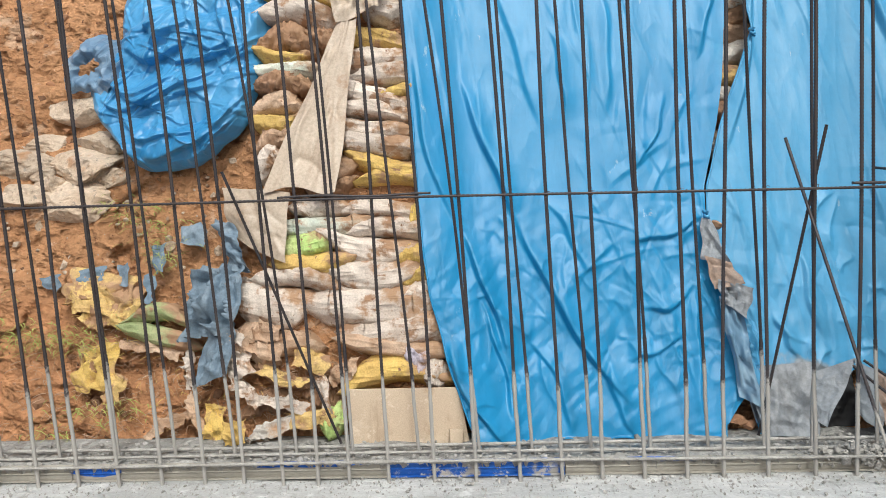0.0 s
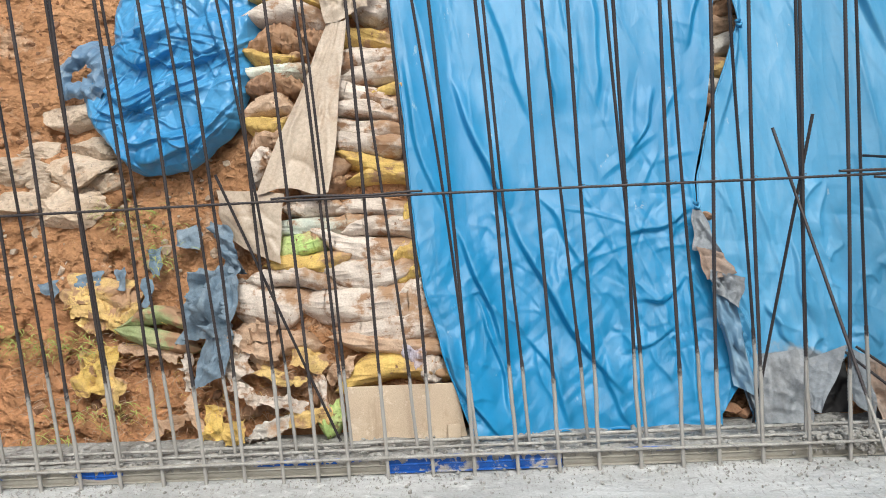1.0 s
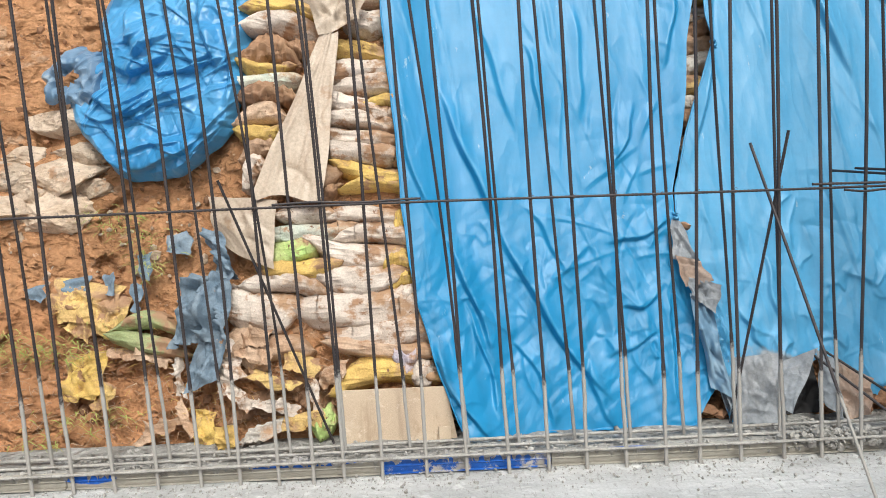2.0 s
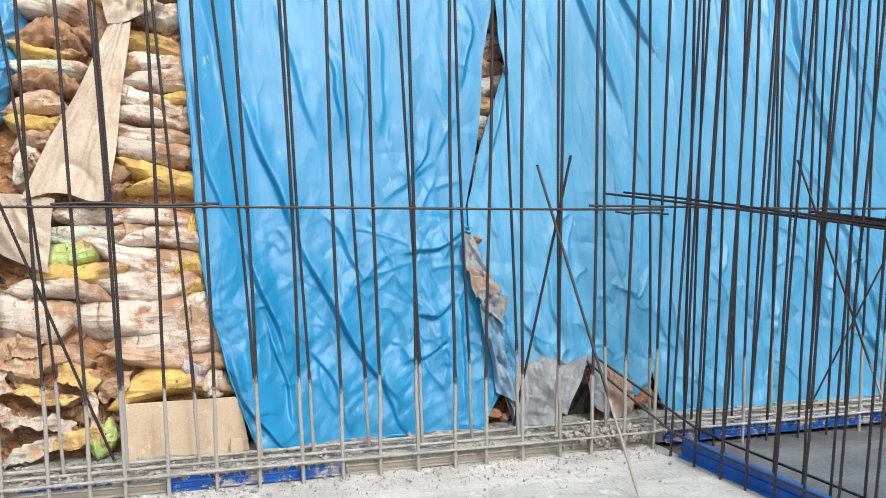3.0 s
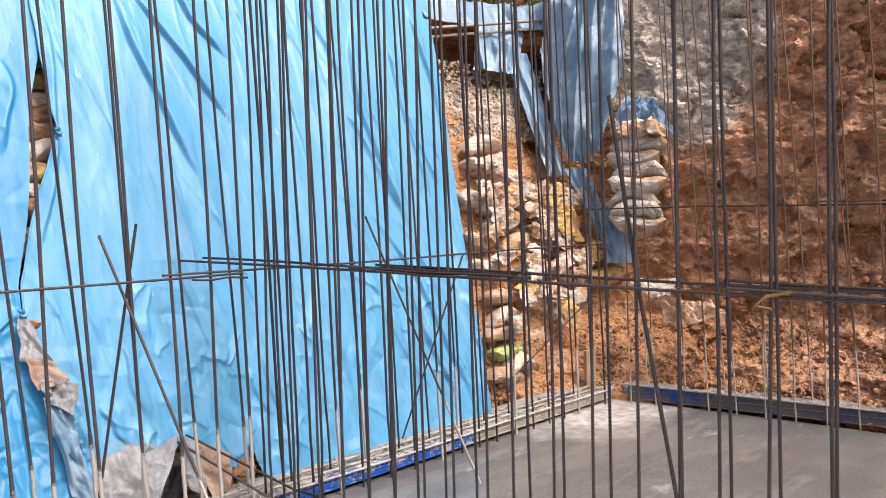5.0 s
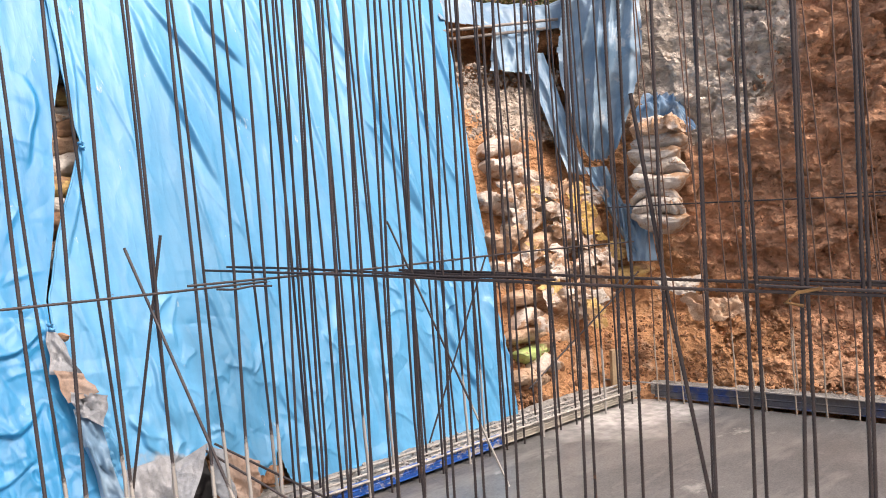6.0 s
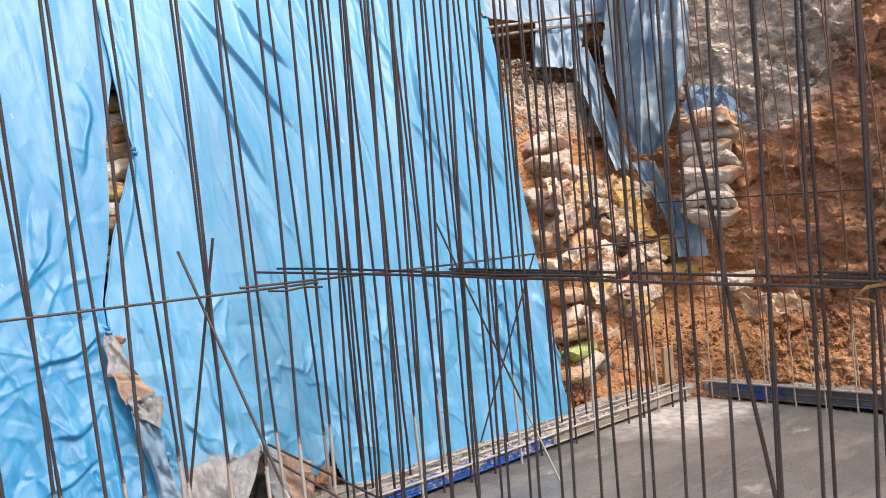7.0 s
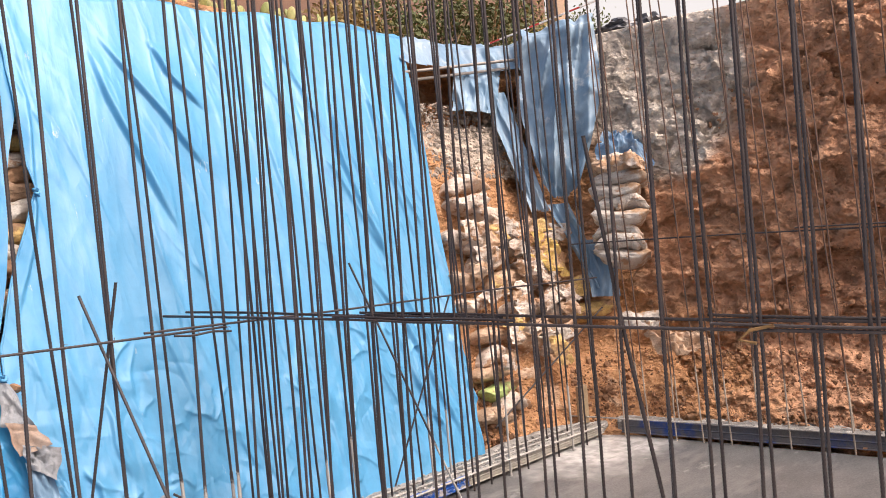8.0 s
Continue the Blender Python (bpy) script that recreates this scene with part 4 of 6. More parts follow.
C1 = [
    (0.08, 1.98, 0.26, 1.48, 0.42, 1.10, 0.050, 0.055), (0.38, 1.20, 0.63, 0.66, 0.98, 0.18, 0.050, 0.055),
    (-0.16, 2.13, -0.11, 1.61, 0.08, 1.09, 0.030, 0.05), (0.06, 1.16, 0.21, 0.81, 0.34, 0.42, 0.052, 0.055),
    (0.17, 0.70, 0.27, 0.50, 0.34, 0.14, 0.035, 0.045), (-0.01, 0.59, 0.10, 0.30, 0.33, 0.03, 0.050, 0.05),
    (1.23, 1.85, 1.20, 1.66, 1.06, 1.44, 0.028, 0.04), (1.41, 1.17, 1.20, 1.07, 0.98, 1.05, 0.030, 0.04),
    (1.33, 0.84, 1.22, 0.71, 1.02, 0.70, 0.026, 0.04), (1.28, 0.58, 1.12, 0.49, 0.94, 0.44, 0.026, 0.04),
    (0.61, 2.25, 0.66, 2.04, 0.68, 1.70, 0.022, 0.04), (1.38, 0.80, 1.32, 0.53, 1.32, 0.03, 0.035, 0.04),
]
C1B = [
    (0.53, 1.28, 0.65, 1.13, 0.76, 0.85, 0.022, 0.045), (1.47, 2.62, 1.56, 2.47, 1.44, 2.03, 0.032, 0.05),
    (0.41, 0.57, 0.58, 0.32, 0.62, 0.05, 0.026, 0.045), (0.85, 0.46, 0.88, 0.21, 1.00, 0.05, 0.026, 0.04),
    (0.30, 2.60, 0.42, 2.10, 0.56, 1.62, 0.016, 0.06), (0.92, 2.50, 0.95, 2.10, 0.90, 1.70, 0.014, 0.05),
]
C2 = [
    (2.26, 3.22, 2.41, 2.53, 2.64, 1.86, 0.052, 0.055), (2.34, 3.30, 2.61, 2.85, 2.97, 2.28, 0.050, 0.055),
    (2.70, 3.30, 2.83, 3.01, 3.04, 2.78, 0.045, 0.05), (4.31, 3.30, 4.14, 2.38, 4.44, 1.42, 0.055, 0.06),
    (5.01, 3.56, 5.06, 2.93, 5.04, 2.30, 0.050, 0.05), (3.95, 1.70, 4.26, 1.10, 4.52, 0.06, 0.045, 0.055),
    (4.07, 3.45, 3.91, 2.70, 3.82, 1.92, 0.030, 0.05), (4.84, 1.60, 4.74, 0.80, 4.62, 0.06, 0.050, 0.05),
    (1.92, 1.00, 1.92, 0.72, 1.98, 0.52, 0.030, 0.04), (1.73, 0.66, 1.78, 0.53, 1.84, 0.42, 0.030, 0.04),
    (4.15, 1.24, 4.22, 0.67, 4.40, 0.10, 0.035, 0.05), (3.80, 3.55, 3.69, 2.83, 3.70, 1.88, 0.022, 0.05),
]
C2B = [
    (3.03, 2.30, 3.01, 1.74, 3.06, 1.15, 0.016, 0.05), (3.49, 3.20, 3.49, 2.49, 3.53, 1.80, 0.018, 0.05),
    (1.79, 3.00, 1.77, 2.25, 1.54, 1.44, 0.050, 0.05), (4.70, 3.40, 4.62, 2.60, 4.72, 1.60, 0.035, 0.05),
    (2.30, 1.60, 2.38, 1.10, 2.50, 0.60, 0.016, 0.05), (3.30, 1.20, 3.36, 0.70, 3.34, 0.15, 0.016, 0.05), (2.75, 0.90, 2.80, 0.50, 2.90, 0.12, 0.020, 0.05),
]
TOP = ([-0.5, 1.0, 1.9, 2.6, 3.15, 4.0, 4.65, 5.4], [3.40, 3.42, 3.47, 3.60, 3.62, 3.70, 3.74, 3.76])
hung_tarp("tarpaulin", ([0, 0.4, 0.83, 1.32, 1.8, 2.46, 3.6, 4.5], [0.17, 0.01, -0.10, -0.16, -0.19, -0.24, -0.30, -0.3]),
          ([0, 0.12, 0.24, 0.6, 1.16, 1.31, 1.68, 1.92, 2.2, 2.4, 2.62, 2.9, 3.6, 4.5], [1.42, 1.43, 1.53, 1.50, 1.42, 1.425, 1.53, 1.58, 1.615, 1.665, 1.73, 1.80, 1.86, 1.9]), TOP,
          C1 + C1B, loose_creases(24, -0.2, 1.6, 0.1, 3.2, 41, 0.003, 0.9) + loose_creases(60, 0.1, 1.5, 0.1, 1.1, 43, 0.010, 0.35, 0.9, (0.012, 0.03)) + loose_creases(40, -0.2, 1.6, 0.1, 2.8, 44, 0.004, 1.2, 0.10, (0.012, 0.026)), "bright sky-blue plastic tarpaulin hung over the sandbags, creased", 50, tarp_m, tuck=0.11)


def torn(X, S):
    rag = 0.008 * np.sin(X * 60) + 0.006 * np.sin(X * 131)
    d = X - 2.15
    tent = (S < 0.40 - 0.87 * np.abs(d) + rag) & (X > 1.89)
    notch = S < 0.30 - 4.0 * np.abs(X - 2.55) + rag
    foot = S < 0.24 - 2.2 * np.abs(X - 1.50) + rag
    return tent | notch | foot


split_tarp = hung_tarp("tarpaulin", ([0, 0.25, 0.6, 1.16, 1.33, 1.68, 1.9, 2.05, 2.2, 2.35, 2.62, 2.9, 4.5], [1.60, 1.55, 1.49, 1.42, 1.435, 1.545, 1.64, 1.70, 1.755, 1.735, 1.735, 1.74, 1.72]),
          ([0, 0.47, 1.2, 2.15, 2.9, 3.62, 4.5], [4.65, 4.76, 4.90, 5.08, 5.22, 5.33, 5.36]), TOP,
          C2 + C2B, loose_creases(60, 1.6, 5.1, 0.1, 3.2, 45, 0.005, 0.9) + loose_creases(18, 3.7, 5.1, 0.1, 2.9, 46, 0.030, 1.5, 0.08, (0.025, 0.045)) + loose_creases(90, 1.6, 4.6, 0.1, 1.1, 47, 0.014, 0.35, 0.7, (0.012, 0.03)) + loose_creases(110, 1.6, 5.1, 0.1, 3.0, 48, 0.008, 1.4, 0.12, (0.014, 0.028)), "paler sky-blue plastic tarpaulin hung over the bank, torn at its foot", 70, paler_tarp_m, torn)


def drape(name, a, b, c, d, material, label, folds=6, amp=0.02, seed=0, ragged=0.0, res=0.012, category="plastic sheet", bulge=0.0, crumpled=0.5, parent=None):
    """A loose sheet between four corners (a, b above; d, c below) with hanging folds, crumples and worn edges."""
    A, B, C, E = (np.array(q, float) for q in (a, b, c, d))
    n = max(8, int(max(np.linalg.norm(B - A), np.linalg.norm(C - E)) / res))
    m = max(8, int(max(np.linalg.norm(E - A), np.linalg.norm(C - B)) / res))
    u, v = np.meshgrid(np.linspace(0, 1, n), np.linspace(0, 1, m), indexing="ij")
    P = (A * (1 - u[..., None]) + B * u[..., None]) * (1 - v[..., None]) + (E * (1 - u[..., None]) + C * u[..., None]) * v[..., None]
    lu, lv = np.linalg.norm(B - A + C - E) / 2, np.linalg.norm(E - A + C - B) / 2
    N = np.cross(B - A + C - E, E - A + C - B)
    N /= np.linalg.norm(N)
    if N[1] > 0:
        N = -N
    rs = np.random.RandomState(seed)
    ph = rs.uniform(0, 6.28, 4)
    w = u * folds * 2 * np.pi + 0.9 * np.sin(v * 3.1 + ph[0]) + ph[1]
    q3 = np.stack([u * folds * 0.42 + 0.12 * np.sin(v * 2.6 + ph[0]), v * 0.55, u * 0], -1)
    h = amp * 2.0 * (ridged(q3, 0.8, seed + 3, 3) - 0.5) * (0.6 + 0.4 * v) + crumpled * 0.35 * amp / 0.04 * crumple(u * lu, v * lv, seed + 9, 6, 0.30, 0.05, 0.22, 0.06)
    cr = [(rs.uniform(0, 1), rs.uniform(0, 1), rs.uniform(0, 1), rs.uniform(0, 1), amp * rs.uniform(-0.9, 0.9), rs.uniform(0.015, 0.05)) for _ in range(14)]
    h += creased(u, v, [q for q in cr if math.hypot(q[2] - q[0], q[3] - q[1]) > 0.15]) + bulge * np.sin(np.pi * u) * np.sin(np.pi * v)
    P = P + N * h[..., None]
    P[..., 0] += 0.006 * np.sin(v * 9 + ph[2]) * (u - 0.5) * 2
    if ragged:
        q = np.stack([u * 1.2 + seed, v * 1.2, u * 0], -1)
        e1, e2 = wave_noise(q, 0.55, seed + 5, 2), wave_noise(q, 0.55, seed + 6, 2)
        P = P + ((B - A + C - E) / 2) * (ragged * 3.0 * e1 * np.abs(2 * u - 1) ** 3)[..., None] + ((E - A + C - B) / 2) * (ragged * 3.0 * e2 * np.abs(2 * v - 1) ** 3)[..., None]
    return tagged(shape(name, P.reshape(-1, 3), grid_faces(n, m), material, parent), label, category)


# ---- sandbags ----
bag_count = [0]
BAG_WORDS = {"white": "dirty white woven sandbag", "tan": "soil-stained tan woven sandbag", "yellow": "mustard yellow woven sandbag", "green": "faded green woven sandbag",
             "mint": "pale mint woven sandbag", "brown": "split brown sandbag spilling soil", "straw": "straw-yellow woven sack", "moss": "pale green woven sack", "lavender": "faded lavender woven sandbag", "grey": "grey woven sandbag"}


def sandbag(x, y, z, w, h, tilt, colour, turn=None, deep=0.34, where="stacked on the bank", blunt=0.0):
    """A filled sack lying along the bank: a sagging pillow with pinched, seamed ends and wrinkles."""
    bag_count[0] += 1
    if -0.6 < x < -0.25 and x + w / 2 > -0.32:      # these run in under the tarpaulin
        x, w = x + 0.05, w + 0.10
    rs = np.random.RandomState(900 + bag_count[0])
    n, m = 56, 34
    s = np.linspace(-1, 1, n)
    a = np.linspace(0, 2 * np.pi, m, endpoint=False)
    S, A = np.meshgrid(s, a, indexing="ij")
    e = 2.5 + blunt + rs.uniform(-0.2, 2.0)
    w, h = w * 1.16, h * 1.30
    full = np.clip(1 - np.abs(S) ** e, 0, 1) ** 0.62
    full = 0.10 + 0.90 * full
    ca, sa_ = np.cos(A), np.sin(A)
    cy = np.sign(ca) * np.abs(ca) ** 0.75
    cz = np.sign(sa_) * np.abs(sa_) ** 0.85
    X = S * w / 2 * (1 + 0.03 * np.cos(A * 2))
    Y = cy * deep / 2 * (0.75 + 0.25 * full)
    Z = cz * h / 2 * full * np.where(sa_ < 0, 0.92, 1.06)
    P = np.stack([X, Y, Z], -1)
    q = P / np.array([w, deep, h]) * np.array([2.2, 1.4, 1.0]) + rs.uniform(0, 50, 3)
    k = wave_noise(q, 0.7, bag_count[0], 3)
    wr = np.sin(S * (9 + rs.uniform(0, 6)) + 2.2 * wave_noise(q, 0.5, 7, 2) * 2) * np.abs(S) ** 2
    split = 0.20 if colour == "brown" else 0.0
    calm = 0.45 if blunt else 1.0
    r = 1 + 0.15 * calm * k + 0.07 * calm * wr + 0.10 * (ridged(q * np.array([0.7, 1, 1.5]), 0.9, bag_count[0] + 5, 3) - 0.5) + 0.05 * (ridged(q, 3.0, bag_count[0] + 8, 2) - 0.5) + split * wave_noise(q, 2.6, bag_count[0] + 9, 3)
    P[..., 1] *= r
    P[..., 2] *= r
    fold = ridged(np.stack([S * 0.55, A * 0.9, S * 0], -1) + rs.uniform(0, 40, 3), 0.5, bag_count[0] + 11, 2) - 0.5
    lip = np.exp(-((A - np.pi - 0.45 * np.sin(S * 1.7 + rs.uniform(0, 6)) - rs.uniform(-0.4, 0.4)) / 0.10) ** 2)
    P[..., 1:] *= (1 + (0.13 * fold + 0.10 * lip) * (1 - 0.5 * np.abs(S)))[..., None]
    sag = rs.uniform(-0.45, 0.60) * h
    P[..., 2] += sag * (S ** 2 - 0.4) * -1 + 0.06 * h * np.sin(S * 3 + rs.uniform(0, 6))
    # seam along the sack's ends
    P[..., 0] += np.where(np.abs(S) > 0.97, np.sign(S) * 0.010, 0) + 0.035 * w * np.cos(A - 1.0 + rs.uniform(0, 6)) * np.sign(S) * (np.abs(S) > 0.6)
    f = grid_faces(n, m, wrap=True) + [list(range(m)), [(n - 1) * m + j for j in range(m)][::-1]]
    me = shape("sandbag", P.reshape(-1, 3), f, BAGS[colour])
    if turn is None:
        turn = -34 * float(step(5.5, 6.7, x))
    me.matrix_world = pose(x, y + 0.09, z, -18, -tilt, turn)
    return tagged(me, BAG_WORDS[colour] + " " + where, "sandbag", "sandbags on the bank")


sandbag(-0.40, 4.98, 2.38, 0.24, 0.16, -10, "white")
sandbag(-0.48, 5.04, 2.53, 0.53, 0.16, -7, "tan")
sandbag(-0.75, 5.04, 2.53, 0.43, 0.12, -8, "white")
sandbag(-0.78, 5.00, 2.42, 0.50, 0.10, -12, "yellow")
sandbag(-0.80, 4.96, 2.31, 0.49, 0.16, -14, "white")
sandbag(-0.91, 4.92, 2.17, 0.30, 0.17, -7, "brown")
sandbag(-0.68, 4.92, 2.19, 0.24, 0.13, -2, "brown")
sandbag(-0.43, 4.91, 2.16, 0.26, 0.11, -12, "yellow")
sandbag(-0.94, 4.89, 2.09, 0.33, 0.09, -6, "yellow")
sandbag(-0.91, 4.86, 2.00, 0.36, 0.11, -5, "mint")
sandbag(-0.92, 4.84, 1.92, 0.31, 0.12, -6, "brown")
sandbag(-0.39, 4.87, 2.05, 0.37, 0.14, 1, "white")
sandbag(-0.38, 4.83, 1.94, 0.37, 0.12, 0, "white")
sandbag(-0.29, 4.79, 1.83, 0.18, 0.10, -7, "yellow")
sandbag(-0.43, 4.79, 1.83, 0.35, 0.12, -14, "white")
sandbag(-0.46, 4.77, 1.75, 0.38, 0.10, -8, "white")
sandbag(-0.48, 4.73, 1.65, 0.37, 0.11, -6, "white")
sandbag(-0.95, 4.79, 1.80, 0.29, 0.12, -2, "tan")
sandbag(-0.95, 4.76, 1.70, 0.28, 0.12, 1, "yellow")
sandbag(-0.96, 4.73, 1.60, 0.22, 0.13, 2, "tan")
sandbag(-0.97, 4.68, 1.48, 0.18, 0.14, 23, "white")
sandbag(-0.43, 4.70, 1.56, 0.44, 0.12, -8, "white")
sandbag(-0.70, 4.67, 1.46, 0.36, 0.16, -5, "tan")
sandbag(-0.36, 4.66, 1.45, 0.35, 0.12, -10, "yellow")
sandbag(-0.33, 4.64, 1.37, 0.30, 0.08, -6, "yellow")
sandbag(-0.67, 4.63, 1.35, 0.31, 0.10, 0, "brown")
sandbag(-0.70, 4.59, 1.23, 0.30, 0.10, 0, "white")
sandbag(-0.39, 4.58, 1.20, 0.36, 0.11, -6, "white")
sandbag(-0.16, 4.56, 1.16, 0.08, 0.15, -2, "yellow")
sandbag(-0.68, 4.55, 1.13, 0.48, 0.11, 4, "mint")
sandbag(-0.32, 4.53, 1.09, 0.39, 0.11, -6, "white")
sandbag(-0.79, 4.52, 1.02, 0.29, 0.16, 15, "green")
sandbag(-0.43, 4.51, 1.01, 0.53, 0.13, -11, "white")
sandbag(-0.72, 4.48, 0.93, 0.41, 0.12, 6, "yellow")
sandbag(-0.17, 4.48, 0.94, 0.19, 0.13, 4, "yellow")
sandbag(-0.83, 4.45, 0.85, 0.40, 0.11, -8, "white")
sandbag(-0.44, 4.46, 0.88, 0.40, 0.16, 4, "white")
sandbag(-0.16, 4.45, 0.84, 0.15, 0.10, -2, "yellow")
sandbag(-0.97, 4.42, 0.73, 0.41, 0.21, -8, "white")
sandbag(-0.47, 4.40, 0.71, 0.56, 0.21, 2, "white")
sandbag(-0.15, 4.41, 0.75, 0.18, 0.13, -16, "white")
sandbag(-0.29, 4.36, 0.58, 0.52, 0.18, 4, "white")
sandbag(-0.32, 4.33, 0.49, 0.46, 0.10, -6, "tan")
sandbag(-0.84, 4.34, 0.51, 0.30, 0.12, 2, "tan")
sandbag(-1.06, 4.35, 0.51, 0.27, 0.18, -22, "tan")
sandbag(-0.32, 4.28, 0.35, 0.41, 0.14, 6, "yellow")
sandbag(-0.17, 4.30, 0.44, 0.13, 0.12, -2, "lavender")
sandbag(-0.07, 4.28, 0.36, 0.13, 0.15, -2, "white")
sandbag(-0.62, 4.20, 0.13, 0.12, 0.16, -2, "green")
sandbag(5.56, 4.95, 2.23, 0.48, 0.13, 4, "white")
sandbag(5.53, 4.89, 2.06, 0.48, 0.12, 2, "white")
sandbag(5.72, 4.85, 1.97, 0.40, 0.14, -14, "white")
sandbag(5.18, 4.78, 1.74, 0.24, 0.13, -4, "white")
sandbag(5.50, 4.77, 1.71, 0.37, 0.20, 31, "white")
sandbag(5.49, 4.69, 1.50, 0.45, 0.17, 21, "white")
sandbag(5.96, 4.73, 1.67, 0.34, 0.14, -24, "white")
sandbag(5.69, 4.63, 1.31, 0.46, 0.17, 6, "tan")
sandbag(6.10, 4.61, 1.36, 0.44, 0.16, -19, "white")
sandbag(5.15, 4.65, 1.38, 0.34, 0.13, -4, "tan")
sandbag(5.12, 4.58, 1.16, 0.33, 0.11, -4, "white")
sandbag(5.80, 4.53, 1.06, 0.48, 0.14, 0, "white")
sandbag(6.22, 4.46, 0.99, 0.41, 0.14, -12, "white")
sandbag(6.56, 4.23, 0.98, 0.43, 0.15, 10, "straw")
sandbag(6.35, 4.47, 1.18, 0.45, 0.14, 6, "tan")
sandbag(5.23, 4.48, 0.88, 0.33, 0.11, -4, "tan")
sandbag(5.65, 4.45, 0.79, 0.39, 0.13, -14, "tan")
sandbag(5.21, 4.41, 0.70, 0.36, 0.11, 0, "white")
sandbag(5.09, 4.38, 0.58, 0.33, 0.11, -4, "tan")
sandbag(5.14, 4.33, 0.44, 0.34, 0.11, 1, "green")
sandbag(5.19, 4.28, 0.31, 0.31, 0.13, 6, "white")
sandbag(4.98, 4.26, 0.25, 0.33, 0.11, -10, "tan")
sandbag(6.02, 4.40, 0.73, 0.43, 0.16, 8, "white")
sandbag(5.92, 4.45, 0.85, 0.34, 0.12, -4, "white")
# corner stack, in a greyer sack colour than the white bags
for i in range(8):
    zc = 1.49 + 0.120 * i
    for k in range(2 if i % 3 == 1 else 1):
        sandbag(6.53 + 0.008 * i + 0.05 * k - 0.03 * (i % 2), 3.83 - 0.10 * k + 0.02 * (i % 3), zc, 0.37 - 0.14 * k + 0.04 * (i % 3 == 0), 0.118, (i * 37) % 9 - 4, "grey" if i < 7 else "tan", -60 + (i * 29) % 9 - 4, 0.32, "in a tall corner stack", 4.5)
# behind the split of the tarpaulin
for i in range(11):
    sandbag(1.66 + 0.10 * (i % 2) + 0.008 * i, bank_y(1.7, 1.45 + 0.115 * i) + 0.10, 1.45 + 0.115 * i, 0.42, 0.13, (i * 53) % 13 - 6, ("grey", "tan", "brown", "grey", "straw")[i % 5], None, 0.28, "behind the tarpaulin")


def surf(x, z, off=0.1):
    return (x, float(bank_y(x, z)) - off, z)


# ---- sheets and rags ----
def heap_tarp():
    """The crumpled blue tarpaulin that hangs in a bulging heap on the bank."""
    ang = np.array([-180, -176, -148, -130, -115, -92, -54, -36, -17, 14, 37, 56, 90, 116, 130, 152, 180]) * np.pi / 180
    rad = np.array([0.60, 0.62, 0.54, 0.53, 0.565, 0.55, 0.516, 0.53, 0.52, 0.56, 0.735, 0.885, 0.75, 0.81, 0.69, 0.48, 0.60])
    n, m = 480, 200
    a = np.linspace(-np.pi, np.pi, n)
    R = np.interp(a, ang, rad) * (1 + 0.012 * np.sin(a * 9) + 0.006 * np.sin(a * 23))
    A, U = np.meshgrid(a, np.linspace(0.0005, 1, m), indexing="ij")
    X = -1.60 + U * R[:, None] * np.cos(A)
    Z = 2.02 + U * R[:, None] * np.sin(A)
    swags = [(-2.04, 2.03, -1.73, 1.9, -1.28, 2.11, 0.07, 0.05), (-2.13, 2.07, -1.84, 1.95, -1.5, 2.07, 0.06, 0.05),
             (-2.25, 1.95, -2.0, 1.71, -1.83, 1.52, 0.05, 0.045), (-1.83, 1.6, -1.5, 1.59, -1.16, 1.88, 0.06, 0.05),
             (-1.98, 2.22, -1.74, 2.14, -1.52, 2.3, 0.09, 0.07), (-1.84, 2.17, -1.73, 2.27, -1.52, 2.38, 0.07, 0.06),
             (-1.36, 2.61, -1.31, 2.34, -1.18, 2.08, 0.07, 0.06), (-1.3, 2.54, -1.14, 2.27, -1.15, 1.86, 0.06, 0.05),
             (-1.69, 2.13, -1.48, 2.12, -1.22, 2.2, 0.06, 0.045), (-1.87, 1.83, -1.58, 1.89, -1.22, 2.03, 0.05, 0.05),
             (-1.41, 1.72, -1.24, 1.78, -1.14, 1.95, 0.05, 0.05)]
    tucks = [(-1.87, 1.76, -1.73, 1.67, -1.37, 1.72, 0.05, 0.045), (-1.58, 2.65, -1.58, 2.48, -1.48, 2.27, 0.05, 0.06),
             (-1.82, 2.61, -1.83, 2.44, -1.76, 2.24, 0.06, 0.06), (-1.97, 2.41, -1.84, 2.31, -1.69, 2.44, 0.05, 0.06),
             (-2.0, 1.86, -1.86, 1.74, -1.8, 1.62, 0.05, 0.045), (-1.65, 2.0, -1.5, 1.97, -1.32, 1.81, 0.03, 0.045),
             (-1.73, 1.9, -1.61, 1.78, -1.43, 1.74, 0.025, 0.04), (-1.5, 2.24, -1.39, 2.19, -1.2, 2.24, 0.04, 0.04),
             (-2.1, 1.93, -1.91, 1.86, -1.69, 1.94, 0.05, 0.04)]
    P = np.stack([X, Z, X * 0], -1)
    WX, WZ = X + 0.03 * wave_noise(P, 1.1, 4, 2), Z + 0.03 * wave_noise(P, 1.1, 6, 2)
    h = 0.07 * np.clip(1 - U ** 6.0, 0, 1) + 1.2 * folds(WX, WZ, swags) + 1.2 * folds(WX, WZ, tucks)
    h += crumple(WX, WZ, 93, 6, 0.55, 0.09, 0.13, 0.06)
    h += tents(X, Z, 90, -2.2, -0.95, 1.45, 2.8, 94, 0.028, (0.012, 0.035), 0.34, (0.1, 0.55))
    h *= 0.15 + 0.85 * np.clip((1 - U) / 0.10, 0, 1) ** 0.6
    Y = bank_y(X, Z) - 0.06 - h
